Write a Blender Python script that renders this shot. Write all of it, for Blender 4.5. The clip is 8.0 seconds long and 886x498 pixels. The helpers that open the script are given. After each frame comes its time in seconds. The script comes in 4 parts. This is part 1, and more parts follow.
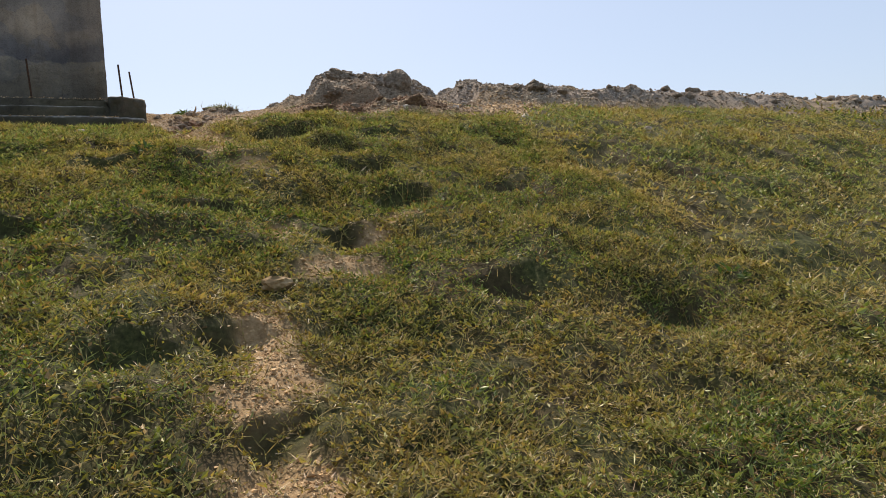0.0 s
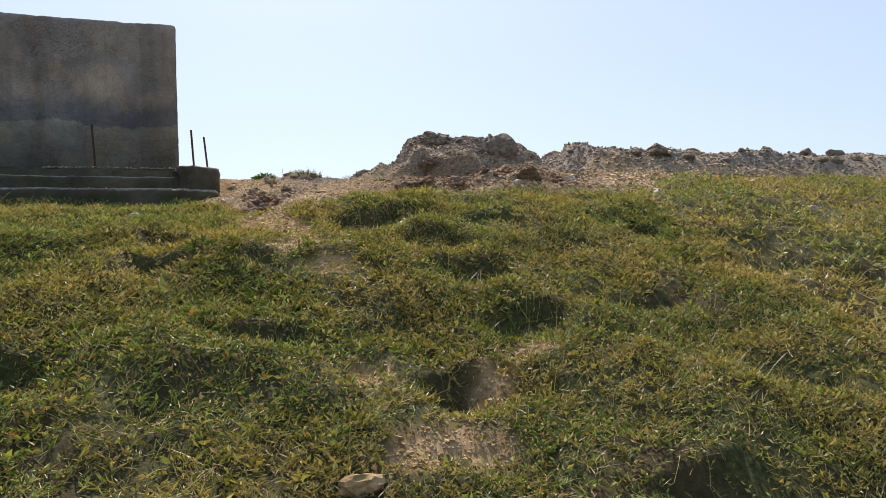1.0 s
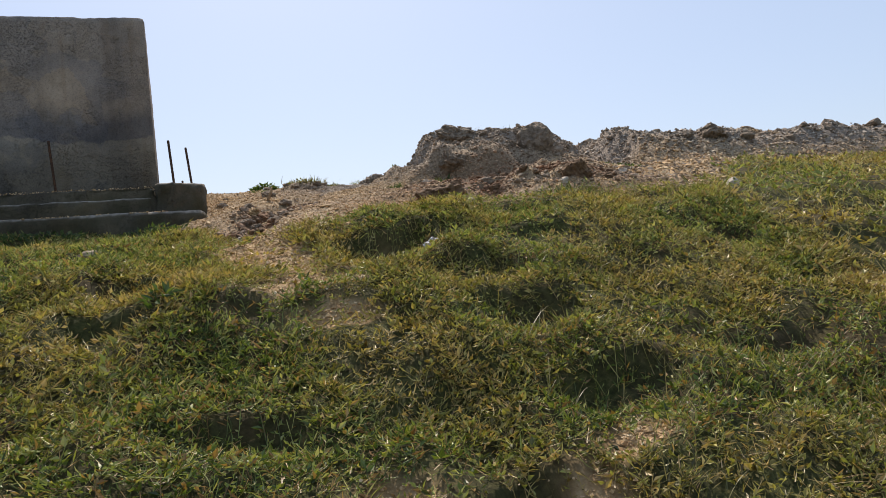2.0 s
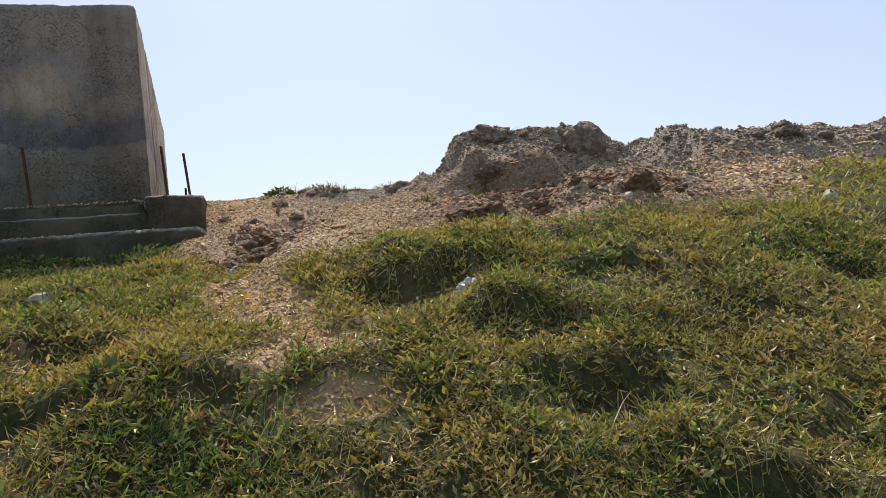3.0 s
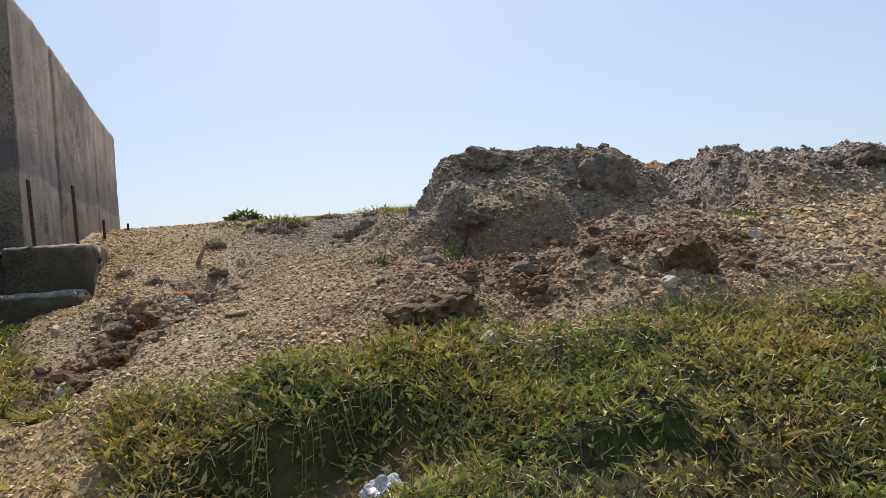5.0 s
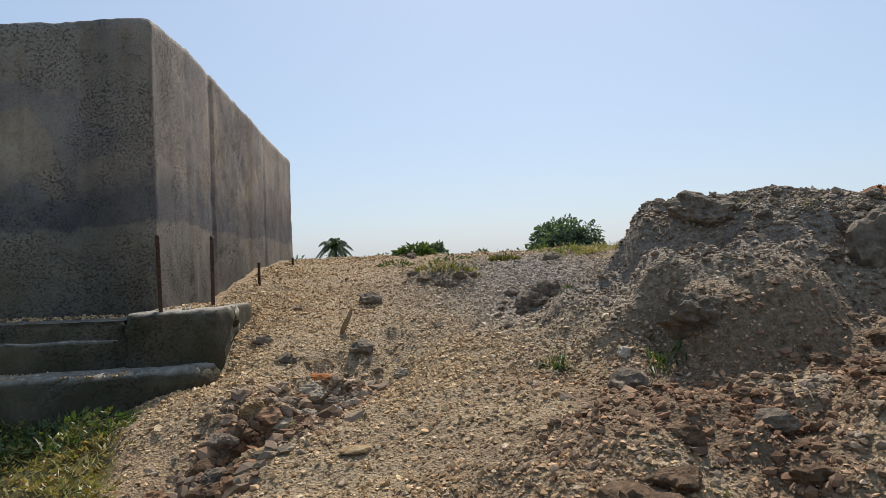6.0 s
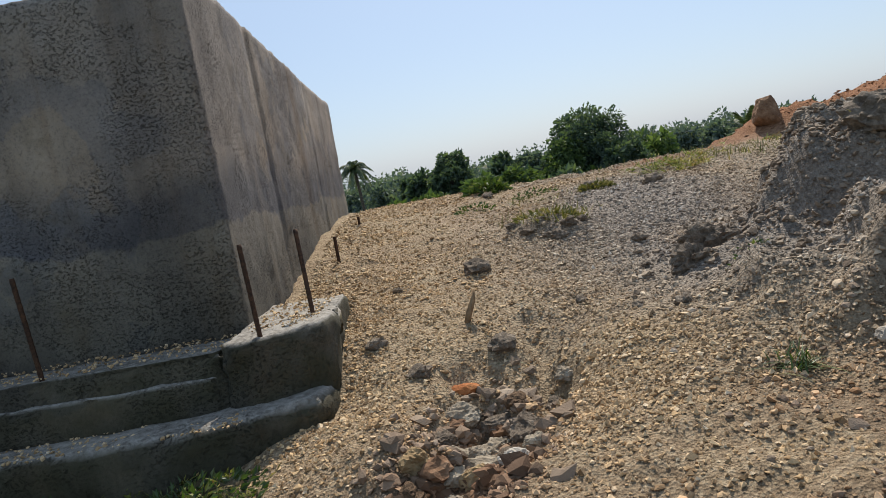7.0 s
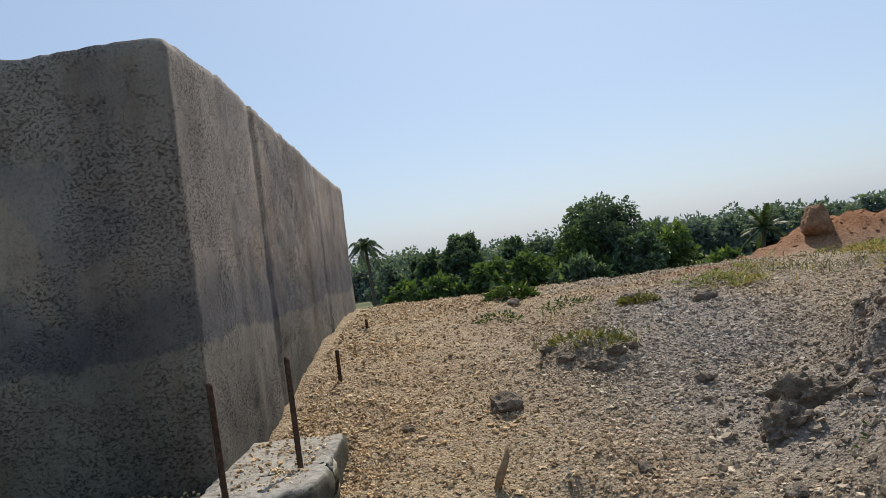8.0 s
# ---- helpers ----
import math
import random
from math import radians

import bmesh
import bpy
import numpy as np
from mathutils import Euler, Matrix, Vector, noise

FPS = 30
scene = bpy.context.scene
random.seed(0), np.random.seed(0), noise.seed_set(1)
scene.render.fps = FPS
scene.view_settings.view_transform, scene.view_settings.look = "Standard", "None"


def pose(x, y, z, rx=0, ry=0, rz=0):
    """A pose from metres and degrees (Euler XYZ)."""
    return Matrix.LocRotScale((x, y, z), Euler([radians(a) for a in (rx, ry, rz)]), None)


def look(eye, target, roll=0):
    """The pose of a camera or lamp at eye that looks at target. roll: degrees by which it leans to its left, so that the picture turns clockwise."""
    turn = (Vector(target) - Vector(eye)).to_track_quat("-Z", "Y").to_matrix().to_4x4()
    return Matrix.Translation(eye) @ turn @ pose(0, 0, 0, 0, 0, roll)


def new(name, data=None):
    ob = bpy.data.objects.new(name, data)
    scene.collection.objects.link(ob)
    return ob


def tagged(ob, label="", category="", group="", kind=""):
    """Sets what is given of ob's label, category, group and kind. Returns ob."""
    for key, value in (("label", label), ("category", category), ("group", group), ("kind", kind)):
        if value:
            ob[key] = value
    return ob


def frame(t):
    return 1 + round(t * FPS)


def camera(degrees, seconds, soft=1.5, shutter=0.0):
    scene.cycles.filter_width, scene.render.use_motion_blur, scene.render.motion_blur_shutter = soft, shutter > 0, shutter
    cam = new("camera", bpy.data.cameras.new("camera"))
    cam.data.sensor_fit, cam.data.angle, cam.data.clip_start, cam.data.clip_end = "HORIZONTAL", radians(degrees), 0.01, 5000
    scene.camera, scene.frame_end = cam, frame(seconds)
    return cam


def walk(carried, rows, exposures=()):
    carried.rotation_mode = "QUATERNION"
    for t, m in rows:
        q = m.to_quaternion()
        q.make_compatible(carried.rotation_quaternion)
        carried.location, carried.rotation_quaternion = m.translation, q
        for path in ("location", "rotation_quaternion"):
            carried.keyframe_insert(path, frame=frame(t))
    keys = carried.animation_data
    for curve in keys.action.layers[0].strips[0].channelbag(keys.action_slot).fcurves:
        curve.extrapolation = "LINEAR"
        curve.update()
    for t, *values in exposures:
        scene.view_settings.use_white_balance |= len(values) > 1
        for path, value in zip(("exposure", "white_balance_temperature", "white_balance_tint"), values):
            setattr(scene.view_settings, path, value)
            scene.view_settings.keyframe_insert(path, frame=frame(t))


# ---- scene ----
cam = camera(63.3, 8.0, soft=0.8)
PATH = [
    (0, (0.639, 0.834, 1.475), (1.563, 2.605, 1.383), -3.4),
    (0.4, (0.812, 1.406, 1.673), (1.519, 3.275, 1.577), -1.9),
    (0.5, (0.845, 1.543, 1.698), (1.544, 3.417, 1.664), -2.3),
    (1, (0.946, 2.042, 1.904), (1.680, 3.902, 1.950), -2.1),
    (1.5, (1.135, 2.569, 1.970), (1.843, 4.440, 2.012), -5.2),
    (2, (1.225, 3.093, 2.106), (1.922, 4.967, 2.139), -5.4),
    (2.2, (1.256, 3.211, 2.177), (1.955, 5.085, 2.210), -4.5),
    (3.3, (1.567, 4.092, 2.386), (2.171, 5.999, 2.385), -5.6),
    (3.5, (1.607, 4.225, 2.426), (2.206, 6.133, 2.412), -5.5),
    (4, (1.708, 4.681, 2.567), (2.228, 6.612, 2.566), -5.2),
    (4.2, (1.744, 4.765, 2.638), (2.358, 6.669, 2.666), -4.9),
    (5.3, (2.352, 5.265, 2.827), (2.814, 7.211, 2.826), -3.5),
    (5.5, (2.392, 5.452, 2.922), (2.721, 7.424, 2.938), -1.7),
    (5.6, (2.409, 5.513, 2.945), (2.668, 7.496, 2.988), -1.1),
    (5.9, (2.417, 5.772, 3.050), (2.488, 7.770, 3.062), -1.7),
    (6, (2.423, 5.871, 3.072), (2.469, 7.870, 3.112), -2.1),
    (6.5, (2.274, 6.276, 3.270), (2.271, 8.276, 3.266), -5.1),
    (6.7, (2.188, 6.386, 3.325), (2.159, 8.383, 3.225), -5.8),
    (6.8, (2.126, 6.443, 3.342), (2.091, 8.433, 3.164), -8.2),
    (6.9, (2.068, 6.475, 3.356), (2.025, 8.462, 3.135), -10.2),
    (7, (2.010, 6.490, 3.372), (1.973, 8.478, 3.160), -10.1),
    (7.2, (1.983, 6.580, 3.423), (1.968, 8.578, 3.366), -10.0),
    (7.3, (1.941, 6.602, 3.432), (1.962, 8.602, 3.452), -9.2),
    (7.5, (1.973, 6.761, 3.463), (1.961, 8.760, 3.522), -7.9),
    (8, (1.955, 7.082, 3.518), (1.929, 9.081, 3.527), -7.2),
]
walk(cam, [(t, look(eye, target, roll)) for t, eye, target, roll in PATH],
     [(0.0, 0.32, 7450, 17), (0.5, 0.56, 7350, 17), (1.0, 0.48, 7250, 17), (1.5, 0.22, 7250, 16), (2.0, 0.28, 7250, 17), (3.5, 0.38, 7200, 17), (4.2, 0.33, 7000, 16),
      (5.5, 0.12, 7000, 13), (6.5, 0.05, 6750, 11), (7.0, 0.08, 6750, 11), (7.5, 0.20, 6700, 11), (8.0, 0.0, 6700, 11)])

# ---- light ----
SUN_HIGH, SUN_TURN = radians(50), radians(9)
world = bpy.data.worlds.new("world")
scene.world = world
world.use_nodes = True
wn = world.node_tree.nodes
sky = wn.new("ShaderNodeTexSky")
sky.sky_type = "NISHITA"
sky.sun_disc = False
sky.sun_elevation, sky.sun_rotation = SUN_HIGH, SUN_TURN
sky.air_density, sky.dust_density, sky.ozone_density = 1.0, 1.4, 5.0
haze = wn.new("ShaderNodeMix")
haze.data_type = "RGBA"
haze.inputs[0].default_value = 0.5
haze.inputs[7].default_value = (4.5, 6.1, 8.2, 1)
world.node_tree.links.new(sky.outputs[0], haze.inputs[6])
world.node_tree.links.new(haze.outputs[2], wn["Background"].inputs[0])
wn["Background"].inputs[1].default_value = 0.11
sun = new("sun", bpy.data.lights.new("sun", "SUN"))
sun.data.energy, sun.data.angle, sun.data.color = 5.0, radians(0.6), (1.0, 0.95, 0.87)
sun.matrix_world = look((math.sin(SUN_TURN) * 30, math.cos(SUN_TURN) * 30, math.tan(SUN_HIGH) * 30), (0, 0, 0))

# ---- materials ----
def material(name, rough=0.9):
    m = bpy.data.materials.new(name)
    m.use_nodes = True
    n, l = m.node_tree.nodes, m.node_tree.links
    p = n["Principled BSDF"]
    p.inputs["Roughness"].default_value = rough
    p.inputs["Specular IOR Level"].default_value = 0.25
    return m, n, l, p


def tex(n, l, scale, detail=4, rough=0.55, co=None, kind="ShaderNodeTexNoise"):
    t = n.new(kind)
    t.inputs["Scale"].default_value = scale
    if kind == "ShaderNodeTexNoise":
        t.inputs["Detail"].default_value, t.inputs["Roughness"].default_value = detail, rough
    if co is not None:
        l.new(co, t.inputs["Vector"])
    return t


def ramp(n, l, src, stops):
    r = n.new("ShaderNodeValToRGB")
    e = r.color_ramp.elements
    while len(e) < len(stops):
        e.new(0.5)
    for k, (at, c) in zip(e, stops):
        k.position, k.color = at, (*c, 1) if len(c) == 3 else c
    l.new(src, r.inputs[0])
    return r.outputs[0]


def mix(n, l, fac, a, b, mode="MIX"):
    x = n.new("ShaderNodeMix")
    x.data_type, x.blend_type = "RGBA", mode
    for key, v in ((0, fac), (6, a), (7, b)):
        if isinstance(v, (int, float)):
            x.inputs[key].default_value = v
        elif isinstance(v, tuple):
            x.inputs[key].default_value = (*v, 1)
        else:
            l.new(v, x.inputs[key])
    return x.outputs[2]


def relief(n, l, p, src, dist, strength=1.0, prev=None):
    b = n.new("ShaderNodeBump")
    b.inputs["Distance"].default_value, b.inputs["Strength"].default_value = dist, strength
    l.new(src, b.inputs["Height"])
    if prev is not None:
        l.new(prev, b.inputs["Normal"])
    l.new(b.outputs[0], p.inputs["Normal"])
    return b.outputs[0]


def place(n, l):
    return n.new("ShaderNodeNewGeometry").outputs["Position"]


def gravel_colours(n, l, co):
    big = tex(n, l, 0.8, 5, 0.6, co).outputs[0]
    small = tex(n, l, 42, 5, 0.75, co).outputs[0]
    tan = ramp(n, l, small, ((0.32, (0.17, 0.12, 0.07)), (0.48, (0.40, 0.295, 0.18)), (0.66, (0.56, 0.45, 0.30))))
    ochre = ramp(n, l, small, ((0.32, (0.15, 0.095, 0.055)), (0.5, (0.38, 0.27, 0.165)), (0.7, (0.54, 0.42, 0.28))))
    return mix(n, l, ramp(n, l, big, ((0.42, (0, 0, 0)), (0.62, (1, 1, 1)))), tan, ochre)


def ground_material():
    m, n, l, p = material("ground_earth", 0.95)
    co = place(n, l)

    def zone(name):
        a = n.new("ShaderNodeAttribute")
        a.attribute_name = name
        return a.outputs["Fac"]
    gravel = gravel_colours(n, l, co)
    fine = tex(n, l, 42, 5, 0.75, co).outputs[0]
    grey = ramp(n, l, fine, ((0.3, (0.12, 0.100, 0.082)), (0.52, (0.29, 0.25, 0.21)), (0.72, (0.44, 0.39, 0.34))))
    brown = ramp(n, l, fine, ((0.3, (0.10, 0.065, 0.04)), (0.55, (0.22, 0.15, 0.095)), (0.75, (0.36, 0.27, 0.18))))
    red = ramp(n, l, fine, ((0.3, (0.16, 0.06, 0.025)), (0.55, (0.34, 0.15, 0.065)), (0.75, (0.44, 0.24, 0.12))))
    # soil under the weeds, darkened to paint the shade in gaps between leaves
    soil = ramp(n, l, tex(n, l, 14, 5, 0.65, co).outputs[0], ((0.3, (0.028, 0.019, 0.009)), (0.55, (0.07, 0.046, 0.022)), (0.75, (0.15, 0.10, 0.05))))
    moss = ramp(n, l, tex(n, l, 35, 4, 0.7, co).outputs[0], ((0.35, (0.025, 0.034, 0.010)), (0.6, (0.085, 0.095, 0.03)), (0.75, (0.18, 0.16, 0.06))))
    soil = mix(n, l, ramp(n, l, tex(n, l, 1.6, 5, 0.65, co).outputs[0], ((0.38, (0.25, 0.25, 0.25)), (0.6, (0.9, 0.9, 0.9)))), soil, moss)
    bare = ramp(n, l, tex(n, l, 18, 5, 0.7, co).outputs[0], ((0.3, (0.22, 0.135, 0.065)), (0.52, (0.42, 0.285, 0.15)), (0.72, (0.58, 0.44, 0.26))))
    far = ramp(n, l, tex(n, l, 0.25, 5, 0.65, co).outputs[0], ((0.35, (0.05, 0.07, 0.025)), (0.65, (0.14, 0.13, 0.06))))
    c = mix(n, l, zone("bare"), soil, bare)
    c = mix(n, l, zone("gravel"), c, gravel)
    c = mix(n, l, zone("grey"), c, grey)
    c = mix(n, l, zone("brown"), c, brown)
    c = mix(n, l, zone("red"), c, red)
    c = mix(n, l, zone("far"), c, far)
    l.new(c, p.inputs["Base Color"])
    b = relief(n, l, p, tex(n, l, 30, 7, 0.78, co).outputs[0], 0.025, 0.9)
    v = tex(n, l, 95, co=co, kind="ShaderNodeTexVoronoi")
    chips = mix(n, l, zone("gravel"), (0.3, 0.3, 0.3), v.outputs["Distance"])
    relief(n, l, p, chips, 0.012, 0.9, b)
    return m


def stone_material(name, dark, mid, light, scale=14, dist=0.01):
    m, n, l, p = material(name, 0.92)
    co = n.new("ShaderNodeTexCoord").outputs["Object"]
    rnd = n.new("ShaderNodeObjectInfo").outputs["Random"]
    c = ramp(n, l, tex(n, l, scale, 6, 0.65, co).outputs[0], ((0.3, dark), (0.52, mid), (0.72, light)))
    c = mix(n, l, 0.35, c, ramp(n, l, rnd, ((0.0, (0.55, 0.5, 0.45)), (1.0, (1.0, 1.0, 1.0)))), "MULTIPLY")
    l.new(c, p.inputs["Base Color"])
    b = relief(n, l, p, tex(n, l, scale * 1.6, 6, 0.7, co).outputs[0], dist, 0.9)
    relief(n, l, p, tex(n, l, scale * 7, 3, 0.7, co).outputs[0], dist * 0.4, 0.7, b)
    return m


def pebble_material():
    m, n, l, p = material("gravel_chips", 0.93)
    co = place(n, l)
    g = n.new("ShaderNodeNewGeometry").outputs["Random Per Island"]
    tan = ramp(n, l, g, ((0.0, (0.20, 0.14, 0.08)), (0.3, (0.42, 0.31, 0.185)), (0.7, (0.58, 0.45, 0.285)), (0.92, (0.66, 0.54, 0.37)), (1.0, (0.72, 0.64, 0.50))))
    grey = ramp(n, l, g, ((0.0, (0.14, 0.118, 0.10)), (0.4, (0.31, 0.27, 0.23)), (0.8, (0.44, 0.395, 0.345)), (1.0, (0.56, 0.52, 0.47))))
    a = n.new("ShaderNodeAttribute")
    a.attribute_name = "grey"
    c = mix(n, l, a.outputs["Fac"], tan, grey)
    big = ramp(n, l, tex(n, l, 0.9, 5, 0.6, co).outputs[0], ((0.35, (1.06, 1.0, 0.92)), (0.65, (1.0, 0.82, 0.62))))
    c = mix(n, l, mix(n, l, a.outputs["Fac"], (0.8, 0.8, 0.8), (0.15, 0.15, 0.15)), c, big, "MULTIPLY")
    r = n.new("ShaderNodeAttribute")
    r.attribute_name = "red"
    c = mix(n, l, r.outputs["Fac"], c, mix(n, l, 1.0, c, (0.95, 0.5, 0.28), "MULTIPLY"))
    l.new(c, p.inputs["Base Color"])
    relief(n, l, p, tex(n, l, 160, 3, 0.7, co).outputs[0], 0.003, 0.8)
    return m


def crumb_material():
    m, n, l, p = material("earth_crumbs", 0.95)
    co = place(n, l)
    g = n.new("ShaderNodeNewGeometry").outputs["Random Per Island"]
    c = ramp(n, l, g, ((0.0, (0.17, 0.13, 0.095)), (0.5, (0.28, 0.222, 0.165)), (0.9, (0.36, 0.295, 0.225)), (1.0, (0.44, 0.375, 0.30))))
    a = n.new("ShaderNodeAttribute")
    a.attribute_name = "red"
    c = mix(n, l, a.outputs["Fac"], c, mix(n, l, 1.0, c, (0.85, 0.50, 0.30), "MULTIPLY"))
    c = mix(n, l, 0.6, c, ramp(n, l, tex(n, l, 2.2, 5, 0.65, co).outputs[0], ((0.35, (0.62, 0.58, 0.55)), (0.62, (1.1, 1.06, 1.0)))), "MULTIPLY")
    l.new(c, p.inputs["Base Color"])
    relief(n, l, p, tex(n, l, 190, 4, 0.75, co).outputs[0], 0.004, 0.9)
    return m


def leaf_material(name, shades, shine_through=0.35, patches=None, scale=1.1):
    """shades: along the leaves' chance; patches: a second set, taken over by a slow noise."""
    m = bpy.data.materials.new(name)
    m.use_nodes = True
    n, l = m.node_tree.nodes, m.node_tree.links
    n.remove(n["Principled BSDF"])
    g = n.new("ShaderNodeNewGeometry")
    c = ramp(n, l, g.outputs["Random Per Island"], shades)
    if patches:
        d = ramp(n, l, g.outputs["Random Per Island"], patches)
        f = ramp(n, l, tex(n, l, scale, 5, 0.65, g.outputs["Position"]).outputs[0], ((0.43, (0, 0, 0)), (0.60, (1, 1, 1))))
        c = mix(n, l, f, c, d)
    d = n.new("ShaderNodeBsdfDiffuse")
    t = n.new("ShaderNodeBsdfTranslucent")
    s = n.new("ShaderNodeBsdfGlossy")
    s.inputs["Roughness"].default_value = 0.45
    l.new(c, d.inputs[0])
    l.new(mix(n, l, 1.0, c, (1.0, 1.0, 0.5), "MULTIPLY"), t.inputs[0])
    a = n.new("ShaderNodeMixShader")
    a.inputs[0].default_value = shine_through
    l.new(d.outputs[0], a.inputs[1]), l.new(t.outputs[0], a.inputs[2])
    b = n.new("ShaderNodeMixShader")
    b.inputs[0].default_value = 0.04
    l.new(a.outputs[0], b.inputs[1]), l.new(s.outputs[0], b.inputs[2])
    l.new(b.outputs[0], n["Material Output"].inputs[0])
    return m


def concrete_material(name="weathered_concrete", mossy=0.0):
    m, n, l, p = material(name, 0.9)
    co = place(n, l)
    base = ramp(n, l, tex(n, l, 2.0, 9, 0.62, co).outputs[0], ((0.32, (0.27, 0.245, 0.225)), (0.5, (0.355, 0.325, 0.30)), (0.68, (0.43, 0.40, 0.375))))
    # runs of damp, drawn out downwards
    mp = n.new("ShaderNodeMapping")
    mp.inputs["Scale"].default_value = (4.0, 2.6, 0.35)
    l.new(co, mp.inputs["Vector"])
    runs = ramp(n, l, tex(n, l, 1.0, 5, 0.55, mp.outputs[0]).outputs[0], ((0.36, (0.62, 0.60, 0.58)), (0.48, (0.95, 0.95, 0.95)), (0.64, (1.12, 1.08, 1.02))))
    c = mix(n, l, 0.5, base, runs, "MULTIPLY")
    brown = ramp(n, l, tex(n, l, 0.9, 6, 0.62, mp.outputs[0]).outputs[0], ((0.52, (0, 0, 0)), (0.66, (0.6, 0.6, 0.6))))
    c = mix(n, l, brown, c, (0.23, 0.165, 0.11))
    # thin cement wash with a sharp, wandering border
    wash = ramp(n, l, tex(n, l, 1.15, 7, 0.55, co).outputs[0], ((0.505, (1, 1, 1)), (0.515, (0.80, 0.84, 0.92)), (0.60, (0.86, 0.89, 0.95)), (0.61, (1.06, 1.02, 0.96))))
    c = mix(n, l, 0.9, c, wash, "MULTIPLY")
    # hairline cracks and the shutter joints
    crack = n.new("ShaderNodeTexVoronoi")
    crack.feature = "DISTANCE_TO_EDGE"
    crack.inputs["Scale"].default_value = 1.3
    bent = n.new("ShaderNodeVectorMath")
    bent.operation = "MULTIPLY_ADD"
    l.new(tex(n, l, 5, 6, 0.65, co).outputs["Color"], bent.inputs[0])
    bent.inputs[1].default_value = (0.35, 0.35, 0.35)
    l.new(co, bent.inputs[2])
    l.new(bent.outputs[0], crack.inputs["Vector"])
    lines = ramp(n, l, crack.outputs["Distance"], ((0.0, (0.45, 0.44, 0.43)), (0.006, (1, 1, 1))))
    c = mix(n, l, 0.55, c, lines, "MULTIPLY")
    blot = ramp(n, l, tex(n, l, 1.5, 8, 0.66, co).outputs[0], ((0.42, (0.68, 0.69, 0.72)), (0.52, (0.98, 0.98, 0.98)), (0.62, (1.08, 1.05, 1.0))))
    c = mix(n, l, 0.6, c, blot, "MULTIPLY")
    # honeycombed patches of small pits lying along the pour, their shade painted dark
    flat = n.new("ShaderNodeMapping")
    flat.inputs["Scale"].default_value = (80, 80, 120)
    l.new(co, flat.inputs["Vector"])
    shaded_hollows = ramp(n, l, tex(n, l, 1.0, 8, 0.78, flat.outputs[0]).outputs[0], ((0.36, (0.05, 0.05, 0.05)), (0.47, (1, 1, 1))))
    patch = ramp(n, l, tex(n, l, 1.7, 8, 0.75, co).outputs[0], ((0.44, (0.9, 0.9, 0.9)), (0.54, (0.04, 0.04, 0.04))))
    crust = mix(n, l, patch, (1, 1, 1), shaded_hollows)
    c = mix(n, l, 0.5, c, crust, "MULTIPLY")
    specks = ramp(n, l, tex(n, l, 85, 4, 0.75, co).outputs[0], ((0.34, (0.62, 0.61, 0.60)), (0.48, (1, 1, 1)), (0.66, (1.18, 1.16, 1.13))))
    c = mix(n, l, 0.7, c, specks, "MULTIPLY")
    # the pours: a dark blue-grey band with a ragged lower edge over an older, greener one
    sep = n.new("ShaderNodeSeparateXYZ")
    l.new(co, sep.inputs[0])
    wob = n.new("ShaderNodeMath")
    wob.operation = "MULTIPLY_ADD"
    l.new(tex(n, l, 2.2, 5, 0.6, co).outputs[0], wob.inputs[0])
    wob.inputs[1].default_value = 0.30
    l.new(sep.outputs[2], wob.inputs[2])
    sc = n.new("ShaderNodeMapRange")
    sc.inputs["From Min"].default_value, sc.inputs["From Max"].default_value = 2.9, 4.6
    l.new(wob.outputs[0], sc.inputs["Value"])
    bands = ramp(n, l, sc.outputs[0], ((0.0, (0.27, 0.26, 0.20)), (0.18, (0.38, 0.365, 0.30)), (0.325, (0.64, 0.61, 0.52)), (0.333, (0.36, 0.37, 0.40)), (0.42, (0.42, 0.42, 0.44)), (0.50, (0.78, 0.70, 0.62)), (0.8, (0.94, 0.87, 0.80)), (1.0, (0.80, 0.77, 0.74))))
    c = mix(n, l, 0.9, c, bands, "MULTIPLY")
    moss = ramp(n, l, tex(n, l, 3.1, 6, 0.65, co).outputs[0], ((0.58, (0, 0, 0)), (0.72, (0.45, 0.45, 0.45))))
    c = mix(n, l, moss, c, (0.13, 0.10, 0.055))
    if mossy:
        c = mix(n, l, 1.0, c, (0.92, 0.90, 0.82), "MULTIPLY")
        growth = ramp(n, l, tex(n, l, 4.5, 7, 0.7, co).outputs[0], ((0.35, (0, 0, 0)), (0.6, (mossy, mossy, mossy))))
        c = mix(n, l, growth, c, (0.045, 0.044, 0.022))
        # dusty upward faces, with their skylight painted into the pale colour too
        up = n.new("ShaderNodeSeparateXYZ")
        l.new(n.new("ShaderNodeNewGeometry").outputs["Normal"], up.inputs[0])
        skylit_dust = ramp(n, l, up.outputs[2], ((0.55, (0, 0, 0)), (0.85, (0.65, 0.65, 0.65))))
        c = mix(n, l, skylit_dust, c, ramp(n, l, tex(n, l, 30, 5, 0.7, co).outputs[0], ((0.35, (0.24, 0.215, 0.185)), (0.6, (0.52, 0.485, 0.43)))))
    l.new(c, p.inputs["Base Color"])
    b = relief(n, l, p, tex(n, l, 12, 10, 0.8, co).outputs[0], 0.022, 0.6)
    relief(n, l, p, crust, 0.010, 0.9, b)
    return m


def plain_material(name, a, b, scale=20, rough=0.8, metal=0.0, dist=0.002):
    m, n, l, p = material(name, rough)
    co = n.new("ShaderNodeTexCoord").outputs["Object"]
    t = tex(n, l, scale, 5, 0.65, co).outputs[0]
    l.new(ramp(n, l, t, ((0.35, a), (0.65, b))), p.inputs["Base Color"])
    p.inputs["Metallic"].default_value = metal
    relief(n, l, p, t, dist, 0.8)
    return m


